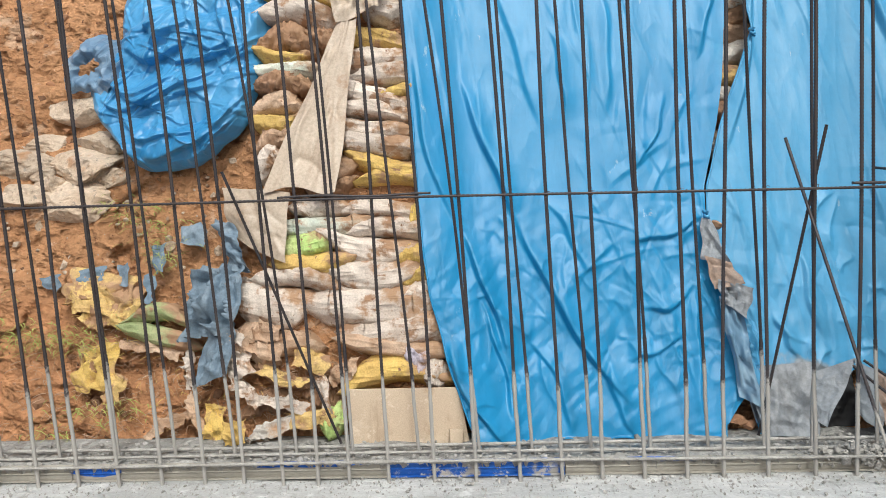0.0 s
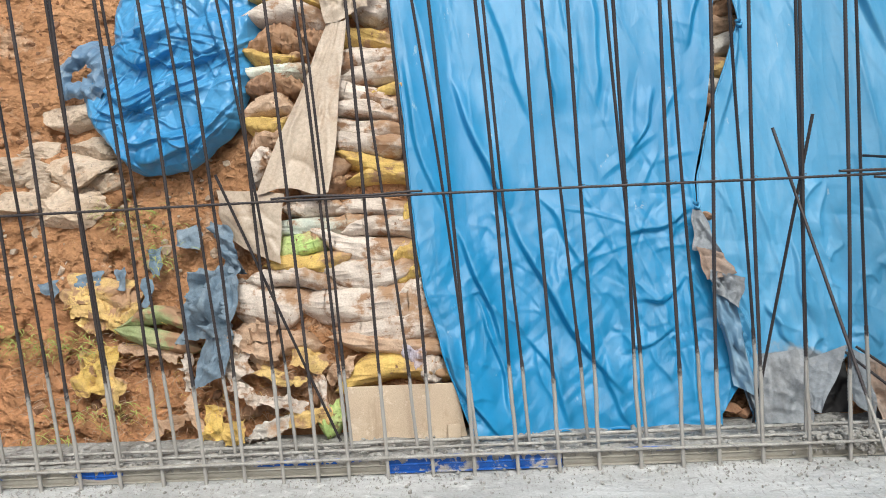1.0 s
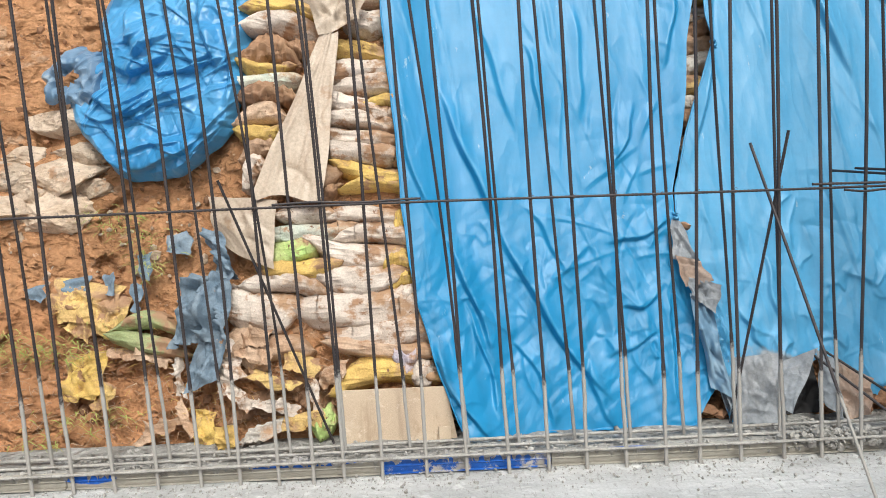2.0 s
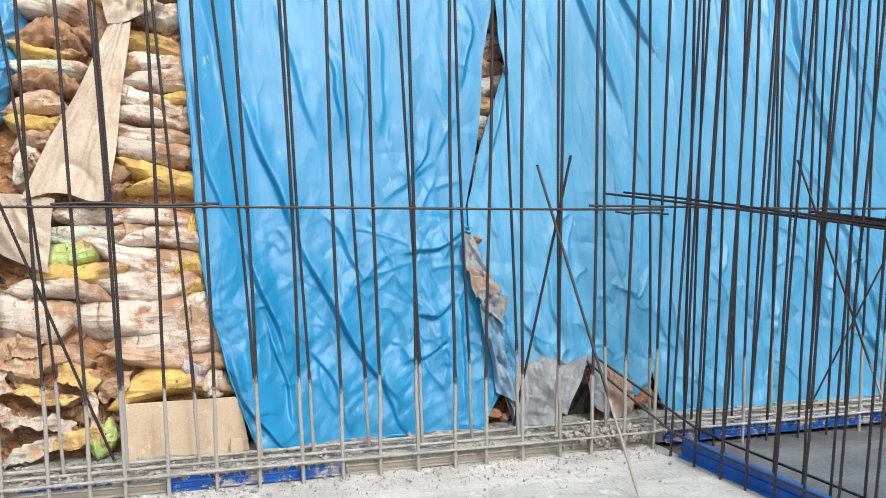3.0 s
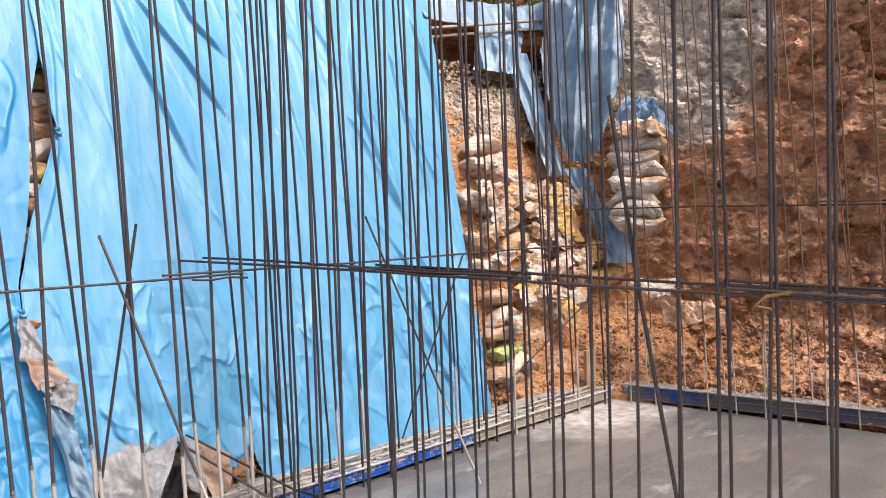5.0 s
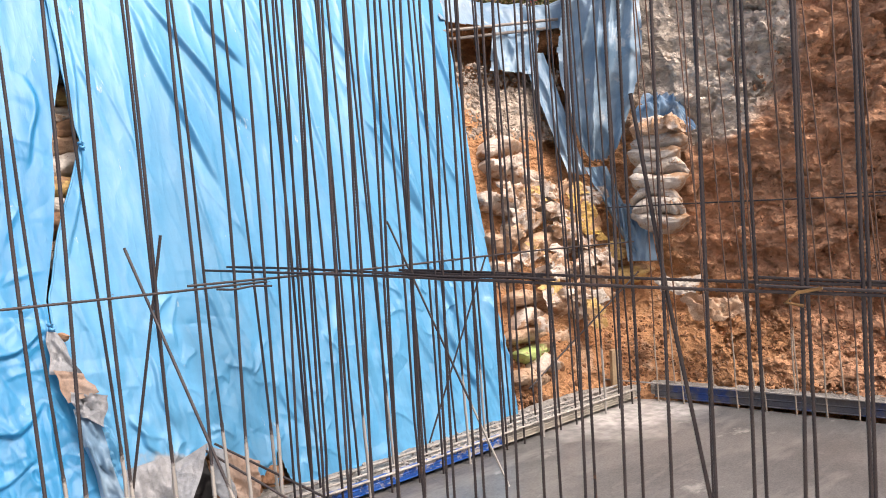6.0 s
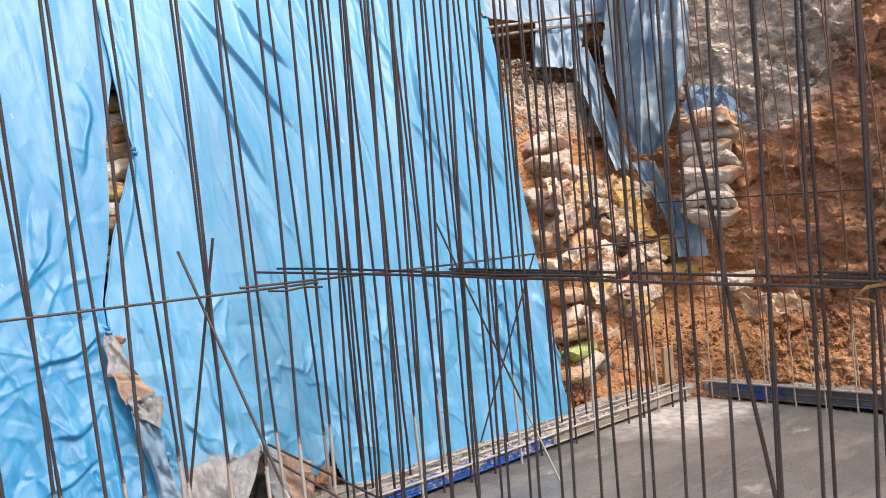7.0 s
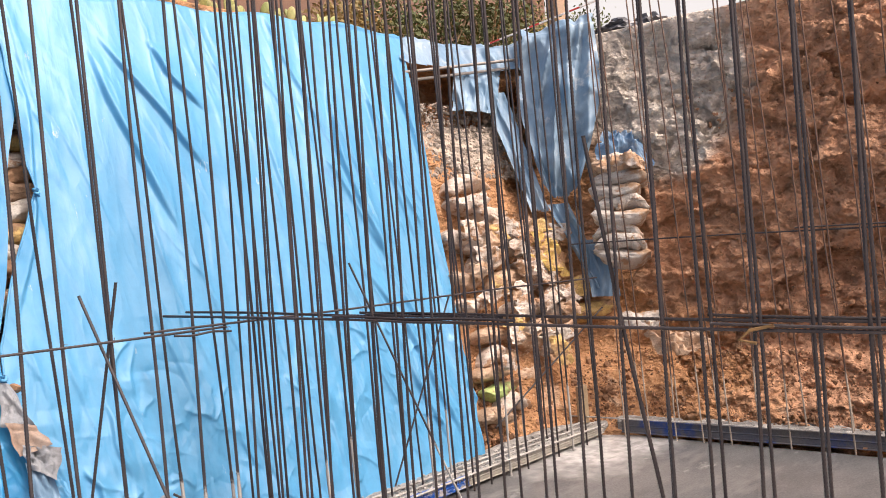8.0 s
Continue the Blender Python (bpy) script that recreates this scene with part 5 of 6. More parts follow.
    heap = tagged(shape("tarpaulin", np.stack([X, Y, Z], -1).reshape(-1, 3), grid_faces(n, m), bundle_m), "crumpled deep blue tarpaulin heaped on the clay bank", "tarpaulin")
    # the torn end: a twisted loop of cloth round a hole
    n, m = 90, 26
    A, U = np.meshgrid(np.linspace(-np.pi, np.pi, n), np.linspace(0, 1, m), indexing="ij")
    inner = 0.050 + 0.02 * np.sin(A * 2 + 0.6) + 0.010 * np.sin(A * 7)
    outer = 0.165 + 0.10 * np.clip(np.cos(A - 0.2), 0, 1) + 0.015 * np.sin(A * 5) + 0.010 * np.sin(A * 11)
    r = inner + (outer - inner) * U
    X, Z = -2.20 + 0.95 * r * np.cos(A), 2.12 + 1.0 * r * np.sin(A)
    Q = np.stack([X, Z, X * 0], -1)
    h = 0.07 * np.sin(np.pi * np.clip(U, 0.02, 0.98)) + crumple(X, Z, 33, 6, 0.22, 0.05, 0.25, 0.08)
    shape("torn_end", np.stack([X, bank_y(X, Z) - 0.07 - h, Z], -1).reshape(-1, 3), grid_faces(n, m), end_m, heap, crisp=18)["label"] = "grey-blue torn end twisted round a hole"


heap_tarp()
drape("sheet", surf(-0.57, 2.30, 0.29), surf(-0.50, 2.31, 0.29), surf(-0.59, 1.36, 0.29), surf(-1.00, 1.40, 0.26), cream_m, "thin cream plastic sheet stretched down over the sandbags", 3, 0.012, 5, 0.03, crumpled=0.25)
drape("sheet", surf(-0.66, 2.60, 0.30), surf(-0.30, 2.62, 0.30), surf(-0.36, 2.36, 0.31), surf(-0.60, 2.28, 0.31), cream_m, "crumpled cream plastic sheet over the sandbags", 2, 0.03, 6, 0.03)
drape("sheet", surf(-1.28, 1.38, 0.16), surf(-0.86, 1.36, 0.26), surf(-0.88, 1.00, 0.26), surf(-1.20, 1.14, 0.18), cream_m, "stiff cream sheet lying against the sandbags", 2, 0.014, 7, 0.03, bulge=0.04, crumpled=0.2)
drape("rag", surf(-1.30, 1.22, 0.14), surf(-1.16, 1.18, 0.20), surf(-1.06, 0.94, 0.21), surf(-1.20, 0.94, 0.17), rag_m, "torn grey-blue plastic rag on the bank", 3, 0.06, 8, 0.03, category="rag", bulge=0.04)
drape("rag", surf(-1.36, 0.98, 0.16), surf(-1.10, 0.98, 0.22), surf(-1.11, 0.60, 0.24), surf(-1.48, 0.58, 0.18), rag_m, "torn grey-blue plastic rag on the bank", 5, 0.085, 9, 0.03, category="rag", bulge=0.07)
drape("rag", surf(-1.30, 0.62, 0.21), surf(-1.12, 0.66, 0.22), surf(-1.16, 0.44, 0.25), surf(-1.36, 0.36, 0.20), rag_m, "torn grey-blue plastic rag on the bank", 2, 0.04, 10, 0.03, category="rag")
for i, (x, z, w, hh) in enumerate(((-1.47, 1.10, 0.17, 0.10), (-1.86, 0.90, 0.08, 0.10), (-1.66, 0.98, 0.10, 0.14), (-1.70, 0.82, 0.08, 0.14), (-2.05, 0.90, 0.18, 0.06), (-2.28, 0.86, 0.12, 0.07))):
    drape("rag", surf(x - w / 2, z + hh / 2, 0.07), surf(x + w / 2, z + hh / 2 + 0.02, 0.09), surf(x + w / 2, z - hh / 2, 0.10), surf(x - w / 2 + 0.03, z - hh / 2, 0.08), rag_m, "small grey-blue plastic scrap on the clay", 1, 0.02, 20 + i, 0.06, category="rag")
WORDS = {"white": "off-white", "straw": "straw-yellow", "moss": "pale green", "tan": "tan", "yellow": "mustard yellow", "grey": "grey"}


def scrap(x, z, w, hh, mk, seed, turn=0.0, amp=0.035, off=0.06, bulge=0.03, words="torn sack cloth half buried in the clay"):
    """A torn piece of sack cloth on the bank, its upper edge bedded in."""
    c, sn = math.cos(turn), math.sin(turn)

    def at(u, v, o):
        return surf(x + w * u * c - hh * v * sn, max(0.07, z + w * u * sn + hh * v * c), o)
    return drape("rag", at(-0.5, 0.5, off - 0.02), at(0.5, 0.5, off), at(0.42, -0.5, off + 0.05), at(-0.44, -0.45, off + 0.04), BAGS[mk], WORDS[mk] + " " + words, 3, amp, seed, 0.05, 0.009, category="rag", bulge=bulge, crumpled=0.35)


for i, (x, z, w, hh, mk, turn) in enumerate((
        (-2.05, 0.81, 0.30, 0.13, "straw", 0.15), (-1.86, 0.73, 0.22, 0.24, "straw", -0.25), (-2.00, 0.67, 0.18, 0.07, "straw", -0.5),
        (-1.96, 0.42, 0.22, 0.22, "yellow", 0.1), (-1.84, 0.32, 0.12, 0.10, "straw", -0.2), (-1.96, 0.79, 0.40, 0.22, "straw", -0.1), (-1.64, 0.505, 0.36, 0.03, "tan", -0.16), (-1.42, 0.42, 0.04, 0.22, "white", 0.2),
         (-1.52, 0.14, 0.34, 0.035, "tan", 0.5), (-1.37, 0.20, 0.04, 0.20, "tan", 0.5), (-1.27, 0.14, 0.12, 0.20, "yellow", 0.0))):
    scrap(x, z, w, hh, mk, 40 + i, turn)
for i, (x, z, w, hh, mk, turn) in enumerate((
        (-1.12, 0.47, 0.16, 0.16, "white", 0.5), (-0.98, 0.53, 0.24, 0.05, "tan", -0.2), (-0.74, 0.48, 0.22, 0.09, "straw", -0.3), (-1.08, 0.33, 0.24, 0.05, "white", -0.6),
        (-0.90, 0.40, 0.34, 0.04, "straw", -0.3), (-0.88, 0.26, 0.30, 0.035, "white", -0.1), (-0.72, 0.19, 0.28, 0.07, "straw", 0.1), (-0.66, 0.32, 0.06, 0.20, "white", 0.3),
        (-0.95, 0.12, 0.30, 0.04, "grey", 0.5), (-1.13, 0.12, 0.14, 0.12, "yellow", 0.3), (-0.56, 0.41, 0.18, 0.08, "tan", 0.4), (-1.16, 0.59, 0.14, 0.06, "white", -0.2), (-0.98, 0.62, 0.20, 0.06, "tan", 0.1))):
    scrap(x, z, w, hh, mk, 70 + i, turn, 0.03, 0.15, 0.04, "sack cloth spilling from the burst sandbags")
for x, z, w, mk, tilt in ((-1.62, 0.66, 0.34, "moss", -4), (-1.60, 0.56, 0.40, "moss", -16)):
    sandbag(x, float(bank_y(x, z)) - 0.12, z, w, 0.09, tilt, mk, None, 0.22, "torn and half empty on the clay")
for x, z, w, hh, tilt in ((-0.86, 0.58, 0.30, 0.12, 4), (-1.06, 0.36, 0.28, 0.12, -10), (-0.80, 0.34, 0.36, 0.12, 6), (-0.98, 0.18, 0.30, 0.13, 4), (-0.66, 0.22, 0.22, 0.13, -6), (-1.24, 0.48, 0.22, 0.12, 10)):
    sandbag(x, float(bank_y(x, z)) - 0.03, z, w, hh, tilt, "brown", None, 0.28, "burst at the foot of the stack")

# split of the tarpaulin: flap, stone, pale torn foot
drape("flap", surf(1.375, 1.16, 0.17), surf(1.425, 1.15, 0.18), surf(1.50, 0.92, 0.21), surf(1.36, 0.95, 0.18), pale_m, "grey underside of the tarpaulin folded out at the split", 2, 0.02, 61, 0.01, category="", parent=split_tarp, crumpled=0.3)
drape("flap", surf(1.37, 0.97, 0.20), surf(1.50, 0.93, 0.22), surf(1.56, 0.83, 0.25), surf(1.40, 0.80, 0.21), cloth_m, "brown-stained cloth caught in the split", 2, 0.02, 66, 0.01, category="", parent=split_tarp, crumpled=0.3)
drape("flap", surf(1.42, 0.85, 0.22), surf(1.60, 0.81, 0.25), surf(1.54, 0.66, 0.25), surf(1.43, 0.74, 0.21), pale_m, "grey torn tip of the tarpaulin", 2, 0.03, 67, 0.01, category="", parent=split_tarp, crumpled=0.3)
drape("flap", surf(1.43, 0.76, 0.17), surf(1.53, 0.74, 0.20), surf(1.61, 0.20, 0.20), surf(1.50, 0.26, 0.17), faded_m, "grey-blue twisted edge of the split", 2, 0.05, 62, 0.01, category="", parent=split_tarp, crumpled=0.3)
drape("flap", surf(1.52, 0.70, 0.14), surf(1.62, 0.62, 0.15), surf(1.70, 0.10, 0.17), surf(1.57, 0.12, 0.18), paler_tarp_m, "", 2, 0.05, 68, category="", parent=split_tarp, crumpled=0.3)
drape("flap", surf(1.62, 0.40, 0.15), surf(1.89, 0.42, 0.16), surf(1.87, 0.075, 0.20), surf(1.60, 0.08, 0.20), pale_m, "grey dirty foot of the torn tarpaulin", 3, 0.02, 63, 0.01, category="", parent=split_tarp, crumpled=0.3)
drape("flap", surf(1.89, 0.37, 0.16), surf(2.09, 0.46, 0.24), surf(1.90, 0.13, 0.23), surf(1.86, 0.15, 0.19), pale_m, "grey edge of the tent-like tear", 1, 0.008, 64, 0.0, category="", parent=split_tarp, crumpled=0.15)
drape("flap", surf(2.07, 0.46, 0.25), surf(2.17, 0.40, 0.22), surf(2.18, 0.085, 0.24), surf(2.05, 0.20, 0.28), pale_m, "grey torn corner of the tarpaulin hanging from the tear", 2, 0.02, 65, 0.01, category="", parent=split_tarp, crumpled=0.4)
drape("flap", surf(2.16, 0.40, 0.19), surf(2.40, 0.26, 0.17), surf(2.33, 0.10, 0.20), surf(2.19, 0.075, 0.22), cloth_m, "brown-stained cloth hanging in the tear", 3, 0.03, 69, 0.02, category="", parent=split_tarp, crumpled=0.5)
# sheet inside the tear, coloured near black for the hole's shade
drape("flap", surf(1.88, 0.34, 0.02), surf(2.14, 0.42, 0.02), surf(2.14, 0.075, 0.06), surf(1.88, 0.075, 0.06), tear_shade_m, "dark sheet inside the tear, blackened for its shade", 2, 0.02, 60, category="", parent=split_tarp)

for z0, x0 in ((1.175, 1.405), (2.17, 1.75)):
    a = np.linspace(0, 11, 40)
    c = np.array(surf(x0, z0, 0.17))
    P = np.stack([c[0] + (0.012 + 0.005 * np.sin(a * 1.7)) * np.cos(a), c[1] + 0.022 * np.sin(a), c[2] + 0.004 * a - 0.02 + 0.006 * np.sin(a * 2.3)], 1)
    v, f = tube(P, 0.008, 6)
    shape("knot", v, f, paler_tarp_m, split_tarp)


def rock(name, x, y, z, r, seed, material, label, flat=0.7, category="stone", wide=1.2):
    bm = bmesh.new()
    bmesh.ops.create_icosphere(bm, subdivisions=4, radius=1)
    P = np.array([v.co[:] for v in bm.verts])
    rs = np.random.RandomState(seed)
    # cut flat facets into the ball
    for _ in range(18):
        d = rs.normal(size=3)
        d /= np.linalg.norm(d)
        k = P @ d - rs.uniform(0.45, 0.8)
        P -= np.clip(k, 0, None)[:, None] * d * 0.92
    P *= 1 + 0.10 * wave_noise(P, 0.9, seed, 4)[:, None] + 0.12 * (ridged(P, 1.2, seed + 3, 3)[:, None] - 0.5)
    for v, q in zip(bm.verts, P * np.array([wide, 1, flat]) * r):
        v.co = q
    ob = part(name, bm, material, None)
    ob.matrix_world = pose(x, y, z, rs.uniform(-15, 15), rs.uniform(-15, 15), rs.uniform(-30, 30))
    return tagged(ob, label, category)


for i, (x, z, r) in enumerate(((-2.66, 1.56, 0.17), (-2.47, 1.64, 0.12), (-2.28, 1.54, 0.19), (-2.14, 1.66, 0.15), (-2.58, 1.36, 0.14), (-2.27, 1.30, 0.20), (-2.49, 1.48, 0.10), (-2.10, 1.45, 0.12), (-2.22, 1.84, 0.17), (-2.80, 1.36, 0.15), (-2.42, 1.40, 0.12))):
    rock("stone", *surf(x, z, -0.05), r * 1.35, 200 + i, stone_m, "pale angular stone bedded in the clay bank", 0.60, "stone", 1.45)
rock("brick_lump", *surf(1.455, 1.125, 0.16), 0.036, 301, BAGS["brown"], "brown lump tied into the split of the tarpaulin", 0.9, "lump")
for i, (x, z, r) in enumerate(((2.46, 0.16, 0.10), (2.36, 0.12, 0.06), (1.49, 0.13, 0.06), (1.56, 0.10, 0.04), (1.86, 0.12, 0.03), (2.54, 0.13, 0.05))):
    rock("clod", *surf(x, z, 0.10), r, 310 + i, rubble_m, "orange clay clod under the torn tarpaulin", 0.8, "clay clod")

# plywood sheet at the foot of the sandbags
bm = bmesh.new()
box(bm, -0.30, 0.30, -0.006, 0.006, -0.145, 0.145, 0.002)
for v in bm.verts:
    if v.co.x > 0 and v.co.z > 0:
        v.co.x -= 0.03
    elif v.co.x > 0:
        v.co.x += 0.02
ply = part("board", bm, board_m, None)
ply.matrix_world = pose(-0.22, 4.13, 0.205, -8, 0, 0)
tagged(ply, "pale plywood sheet leaning at the foot of the sandbags", "board")
bm = bmesh.new()
box(bm, -0.035, 0.035, -0.008, 0.008, -0.04, 0.04, 0.002)
chip = part("board_offcut", bm, board_m, None)
chip.matrix_world = pose(0.03, 4.07, 0.112, -14, 6, 24)
tagged(chip, "small plywood offcut leaning on the larger sheet", "board")


# ---- corner of the pit: faded sheets, pipes, rubble ----
def bank_sheet(name, label, top, bottom, off, folds, amp, seed, back=0.0, mid=0.0, res=0.016, material=faded_m, sag=0.0):
    """A sheet hung on the bank. top and bottom: bearings in degrees of its two edges, and the height; off: how far it stands off above and below; back: how far it runs back over the rim."""
    (a0, a1, z1), (b0, b1, z0) = top, bottom
    n = max(10, int(abs(a0 - a1) * 0.11 / res) + int(abs(b0 - b1) * 0.05 / res))
    m = int((z1 - z0 + back) / res)
    u, v = np.meshgrid(np.linspace(0, 1, n), np.linspace(0, 1, m), indexing="ij")
    L = z1 - z0 + back
    s = v * L
    run = np.clip((s - back) / (z1 - z0), 0, 1)
    wide = mid * np.sin(np.pi * run)
    th = np.radians((a0 + wide) * (1 - u) * (1 - run) + (b0 + wide) * (1 - u) * run + (a1 - wide) * u * (1 - run) + (b1 - wide) * u * run)
    z = z1 - (z1 - z0) * run
    z = z - sag * np.sin(np.pi * u) ** 0.7 * run ** 2
    q3 = np.stack([u * folds * 0.42 + 0.10 * np.sin(v * 2.6 + seed), v * 0.5, u * 0], -1)
    P0 = np.stack([u * 1.2, v * L, u * 0], -1)
    h = amp * 1.5 * (ridged(q3, 0.8, seed, 2) - 0.4) + amp * 0.7 * wave_noise(np.stack([u * folds * 0.22, v * 0.4 * L, u * 0], -1), 0.9, seed + 3, 3) + amp / 0.08 * 0.35 * crumple(u * 1.0 + 0.25 * v, v * L, seed + 4, 4, 0.6, 0.14, 0.14, 0.12)
    r = reach(th, np.minimum(z, RIM)) - off[0] * (1 - run) - off[1] * run - h
    r = r - sag * 0.6 * np.sin(np.pi * run ** 2) * np.sin(np.pi * u)
    over = np.clip(back - s, 0, None)
    r = r + over
    zz = z + (0.06 + 0.35 * np.clip(h, -0.05, 0.15)) * step(0, 0.15, over) + 0.04 * (over > 0)
    P = np.stack([CX + r * np.cos(th), CY + r * np.sin(th), zz], -1)
    edge = np.minimum(np.minimum(u, 1 - u) * 1.2, 1 - v)
    keep = (edge > 0.03 * (0.5 + wave_noise(P0, 2.0, seed + 5, 4)))[:-1, :-1]
    return tagged(shape(name, P.reshape(-1, 3), grid_faces(n, m, keep), material), label, "plastic sheet")


bank_sheet("sheet", "ruffled top of a faded blue tarpaulin along the rim", (53.5, 35, RIM), (52.5, 35.5, RIM - 0.24), (0.02, 0.10), 12, 0.055, 82, 0.55)
bank_sheet("sheet", "faded blue-grey tarpaulin hanging in long folds in the corner", (41.4, 35.2, RIM + 0.02), (40.6, 37.2, 2.30), (0.12, 0.22), 4, 0.17, 81, 0.25, 1.0, sag=0.22)
bank_sheet("sheet", "faded blue plastic hanging beneath the pipes", (47.6, 43.2, 3.52), (48.2, 44.0, 3.02), (0.10, 0.16), 4, 0.08, 83)
bank_sheet("sheet", "twisted strip of faded blue plastic", (45.3, 43.1, 3.25), (41.8, 40.2, 1.98), (0.14, 0.26), 2, 0.09, 84)
bank_sheet("sheet", "twisted strip of faded blue plastic", (40.4, 38.4, 2.05), (36.8, 35.6, 1.22), (0.24, 0.24), 2, 0.08, 85)
bank_sheet("sheet", "strip of faded blue plastic at the foot of the stack", (37.6, 35.2, 1.68), (37.2, 34.6, 1.14), (0.26, 0.28), 3, 0.06, 86)
drape("cloth", surf(5.95, 1.75, 0.3), (6.30, 4.50, 1.75), (6.32, 4.36, 1.35), surf(6.02, 1.38, 0.3), BAGS["yellow"], "torn yellow sack cloth on the slope", 3, 0.05, 88, 0.06, category="rag")
drape("cloth", (6.24, 3.56, 0.82), (6.52, 3.16, 0.80), (6.42, 3.06, 0.64), (6.16, 3.44, 0.68), BAGS["tan"], "torn dirty tan sack cloth lying on the rubble", 3, 0.09, 89, 0.08, category="rag", crumpled=1.2)
drape("cloth", (6.20, 3.80, 0.98), (6.42, 3.52, 0.98), (6.32, 3.46, 0.84), (6.14, 3.72, 0.86), BAGS["grey"], "torn grey sack cloth lying on the rubble", 2, 0.05, 90, 0.06, category="rag", crumpled=1.2)
for i in range(30):
    x, z = 5.15 + 0.042 * i + 0.05 * math.sin(i * 5), 0.7 + 1.15 * abs(math.sin(i * 2.4))
    drape("rag", surf(x - 0.09, z + 0.07, 0.25), surf(x + 0.09, z + 0.09, 0.27), surf(x + 0.10, z - 0.05, 0.30), surf(x - 0.07, z - 0.07, 0.27), BAGS[("white", "tan", "white", "grey", "white", "straw")[i % 6]], "torn sack cloth trodden into the slope", 2, 0.035, 120 + i, 0.08, category="rag", bulge=0.03)
for i, (x, z, w, hh, mk, turn) in enumerate((
        (5.42, 2.10, 0.40, 0.10, "white", 0.2), (5.75, 1.84, 0.34, 0.12, "white", -0.5), (5.40, 1.62, 0.30, 0.14, "grey", 0.5), (5.90, 1.46, 0.32, 0.12, "white", -0.3), (6.02, 1.60, 0.22, 0.16, "yellow", 0.1),
        (5.30, 1.28, 0.34, 0.10, "white", 0.3), (5.62, 1.20, 0.30, 0.10, "tan", -0.4), (5.95, 1.16, 0.30, 0.12, "white", 0.4), (6.20, 1.20, 0.24, 0.10, "white", -0.2), (5.42, 0.98, 0.26, 0.08, "straw", 0.2),
        (5.74, 0.92, 0.30, 0.08, "white", -0.2), (6.10, 0.88, 0.26, 0.10, "tan", 0.3), (5.36, 0.56, 0.22, 0.06, "tan", -0.3), (5.86, 0.64, 0.22, 0.10, "straw", 0.1))):
    scrap(x, z, w, hh, mk, 200 + i, turn, 0.035, 0.24, 0.04, "sack cloth torn open on the slope")
for dz, dy, name in ((0.0, 0.0, "pipe"), (-0.075, 0.05, "pipe")):
    tagged(bar(name, np.linspace((5.20, 5.36 + dy, 3.36 + dz), (6.62, 5.06 + dy, 3.60 + dz), 8), 0.015, pipe_m, None, 0, 10), "grey pipe laid under the rim sheet", "pipe")
bm = bmesh.new()
box(bm, -0.05, 0.05, -0.02, 0.02, -0.17, 0.17, 0.004)
stake = part("stake", bm, wood_m, None)
stake.matrix_world = pose(5.86, 4.02, 0.24, 4, -3, -20)
tagged(stake, "short weathered timber stake in the corner of the kicker", "stake")


def rubble(name, count, place, size, material, label, seed):
    """Many broken lumps in one mesh."""
    rs = np.random.RandomState(seed)
    bm = bmesh.new()
    bmesh.ops.create_icosphere(bm, subdivisions=1, radius=1)
    V0 = np.array([v.co[:] for v in bm.verts])
    F0 = np.array([[v.index for v in f.verts] for f in bm.faces])
    bm.free()
    V, F = [], []
    for i in range(count):
        r = size[0] * (size[1] / size[0]) ** (rs.uniform() ** 3.2)
        p = place(rs)
        q = V0 * rs.uniform(0.6, 1.25, (len(V0), 1)) * r * rs.uniform(0.6, 1.2, 3)
        a = rs.uniform(0, 6.28)
        c, s = math.cos(a), math.sin(a)
        q = q @ np.array([[c, -s, 0], [s, c, 0], [0, 0, 1]])
        F.append(F0 + i * len(V0))
        V.append(q + p)
    return tagged(shape(name, np.concatenate(V), np.concatenate(F).tolist(), material, smooth=False), label, "rubble", kind="stuff")


def on_bank(t0, t1, z0, z1, inset=0.0):
    def place(rs):
        th, z = rs.uniform(t0, t1), z0 + (z1 - z0) * rs.uniform() ** 1.3
        r = float(reach(th, z)) - inset
        return np.array([CX + r * math.cos(th), CY + r * math.sin(th), z])
    return place


rubble("rubble", 9000, on_bank(-0.3, 0.66, 0.02, 0.62, -0.01), (0.004, 0.030), rubble_m, "broken orange clay clods heaped at the foot of the bank", 5)
rubble("rubble", 1800, on_bank(-0.3, 0.50, 0.6, 3.0, -0.09), (0.008, 0.04), rubble_m, "clay clods on the cut bank", 6)
rubble("rubble", 1500, on_bank(2.05, 2.62, 0.05, 2.7, -0.04), (0.008, 0.045), rubble_m, "loose clay crumbs and pebbles on the bank", 7)
rubble("rubble", 160, on_bank(2.05, 2.5, 0.9, 1.6, -0.02), (0.012, 0.06), stone_m, "pale chips of stone on the clay bank", 8)
rubble("rubble", 4200, on_bank(0.73, 0.90, 2.35, 3.1, -0.02), (0.004, 0.034), grey_rock, "grey broken rock beneath the rim", 9)
rubble("rubble", 500, on_bank(0.60, 0.86, 0.05, 0.6, 0.0), (0.012, 0.05), rubble_m, "clay crumbs at the foot of the slope", 10)


def on_kicker(rs):
    return np.array([rs.uniform(-3, 5.6), rs.uniform(3.86, 4.12), 0.070 + rs.uniform(0, 0.012)])


rubble("rubble", 1500, on_kicker, (0.005, 0.022), crusted, "grey cement crumbs caked on the kicker", 12)


def on_slab(rs):
    return np.array([rs.uniform(-3, 2.3), 3.84 - abs(rs.normal(0, 0.16)), 0.002])


rubble("rubble", 1600, on_slab, (0.003, 0.011), crusted, "fine cement crumbs along the edge of the slab", 14)


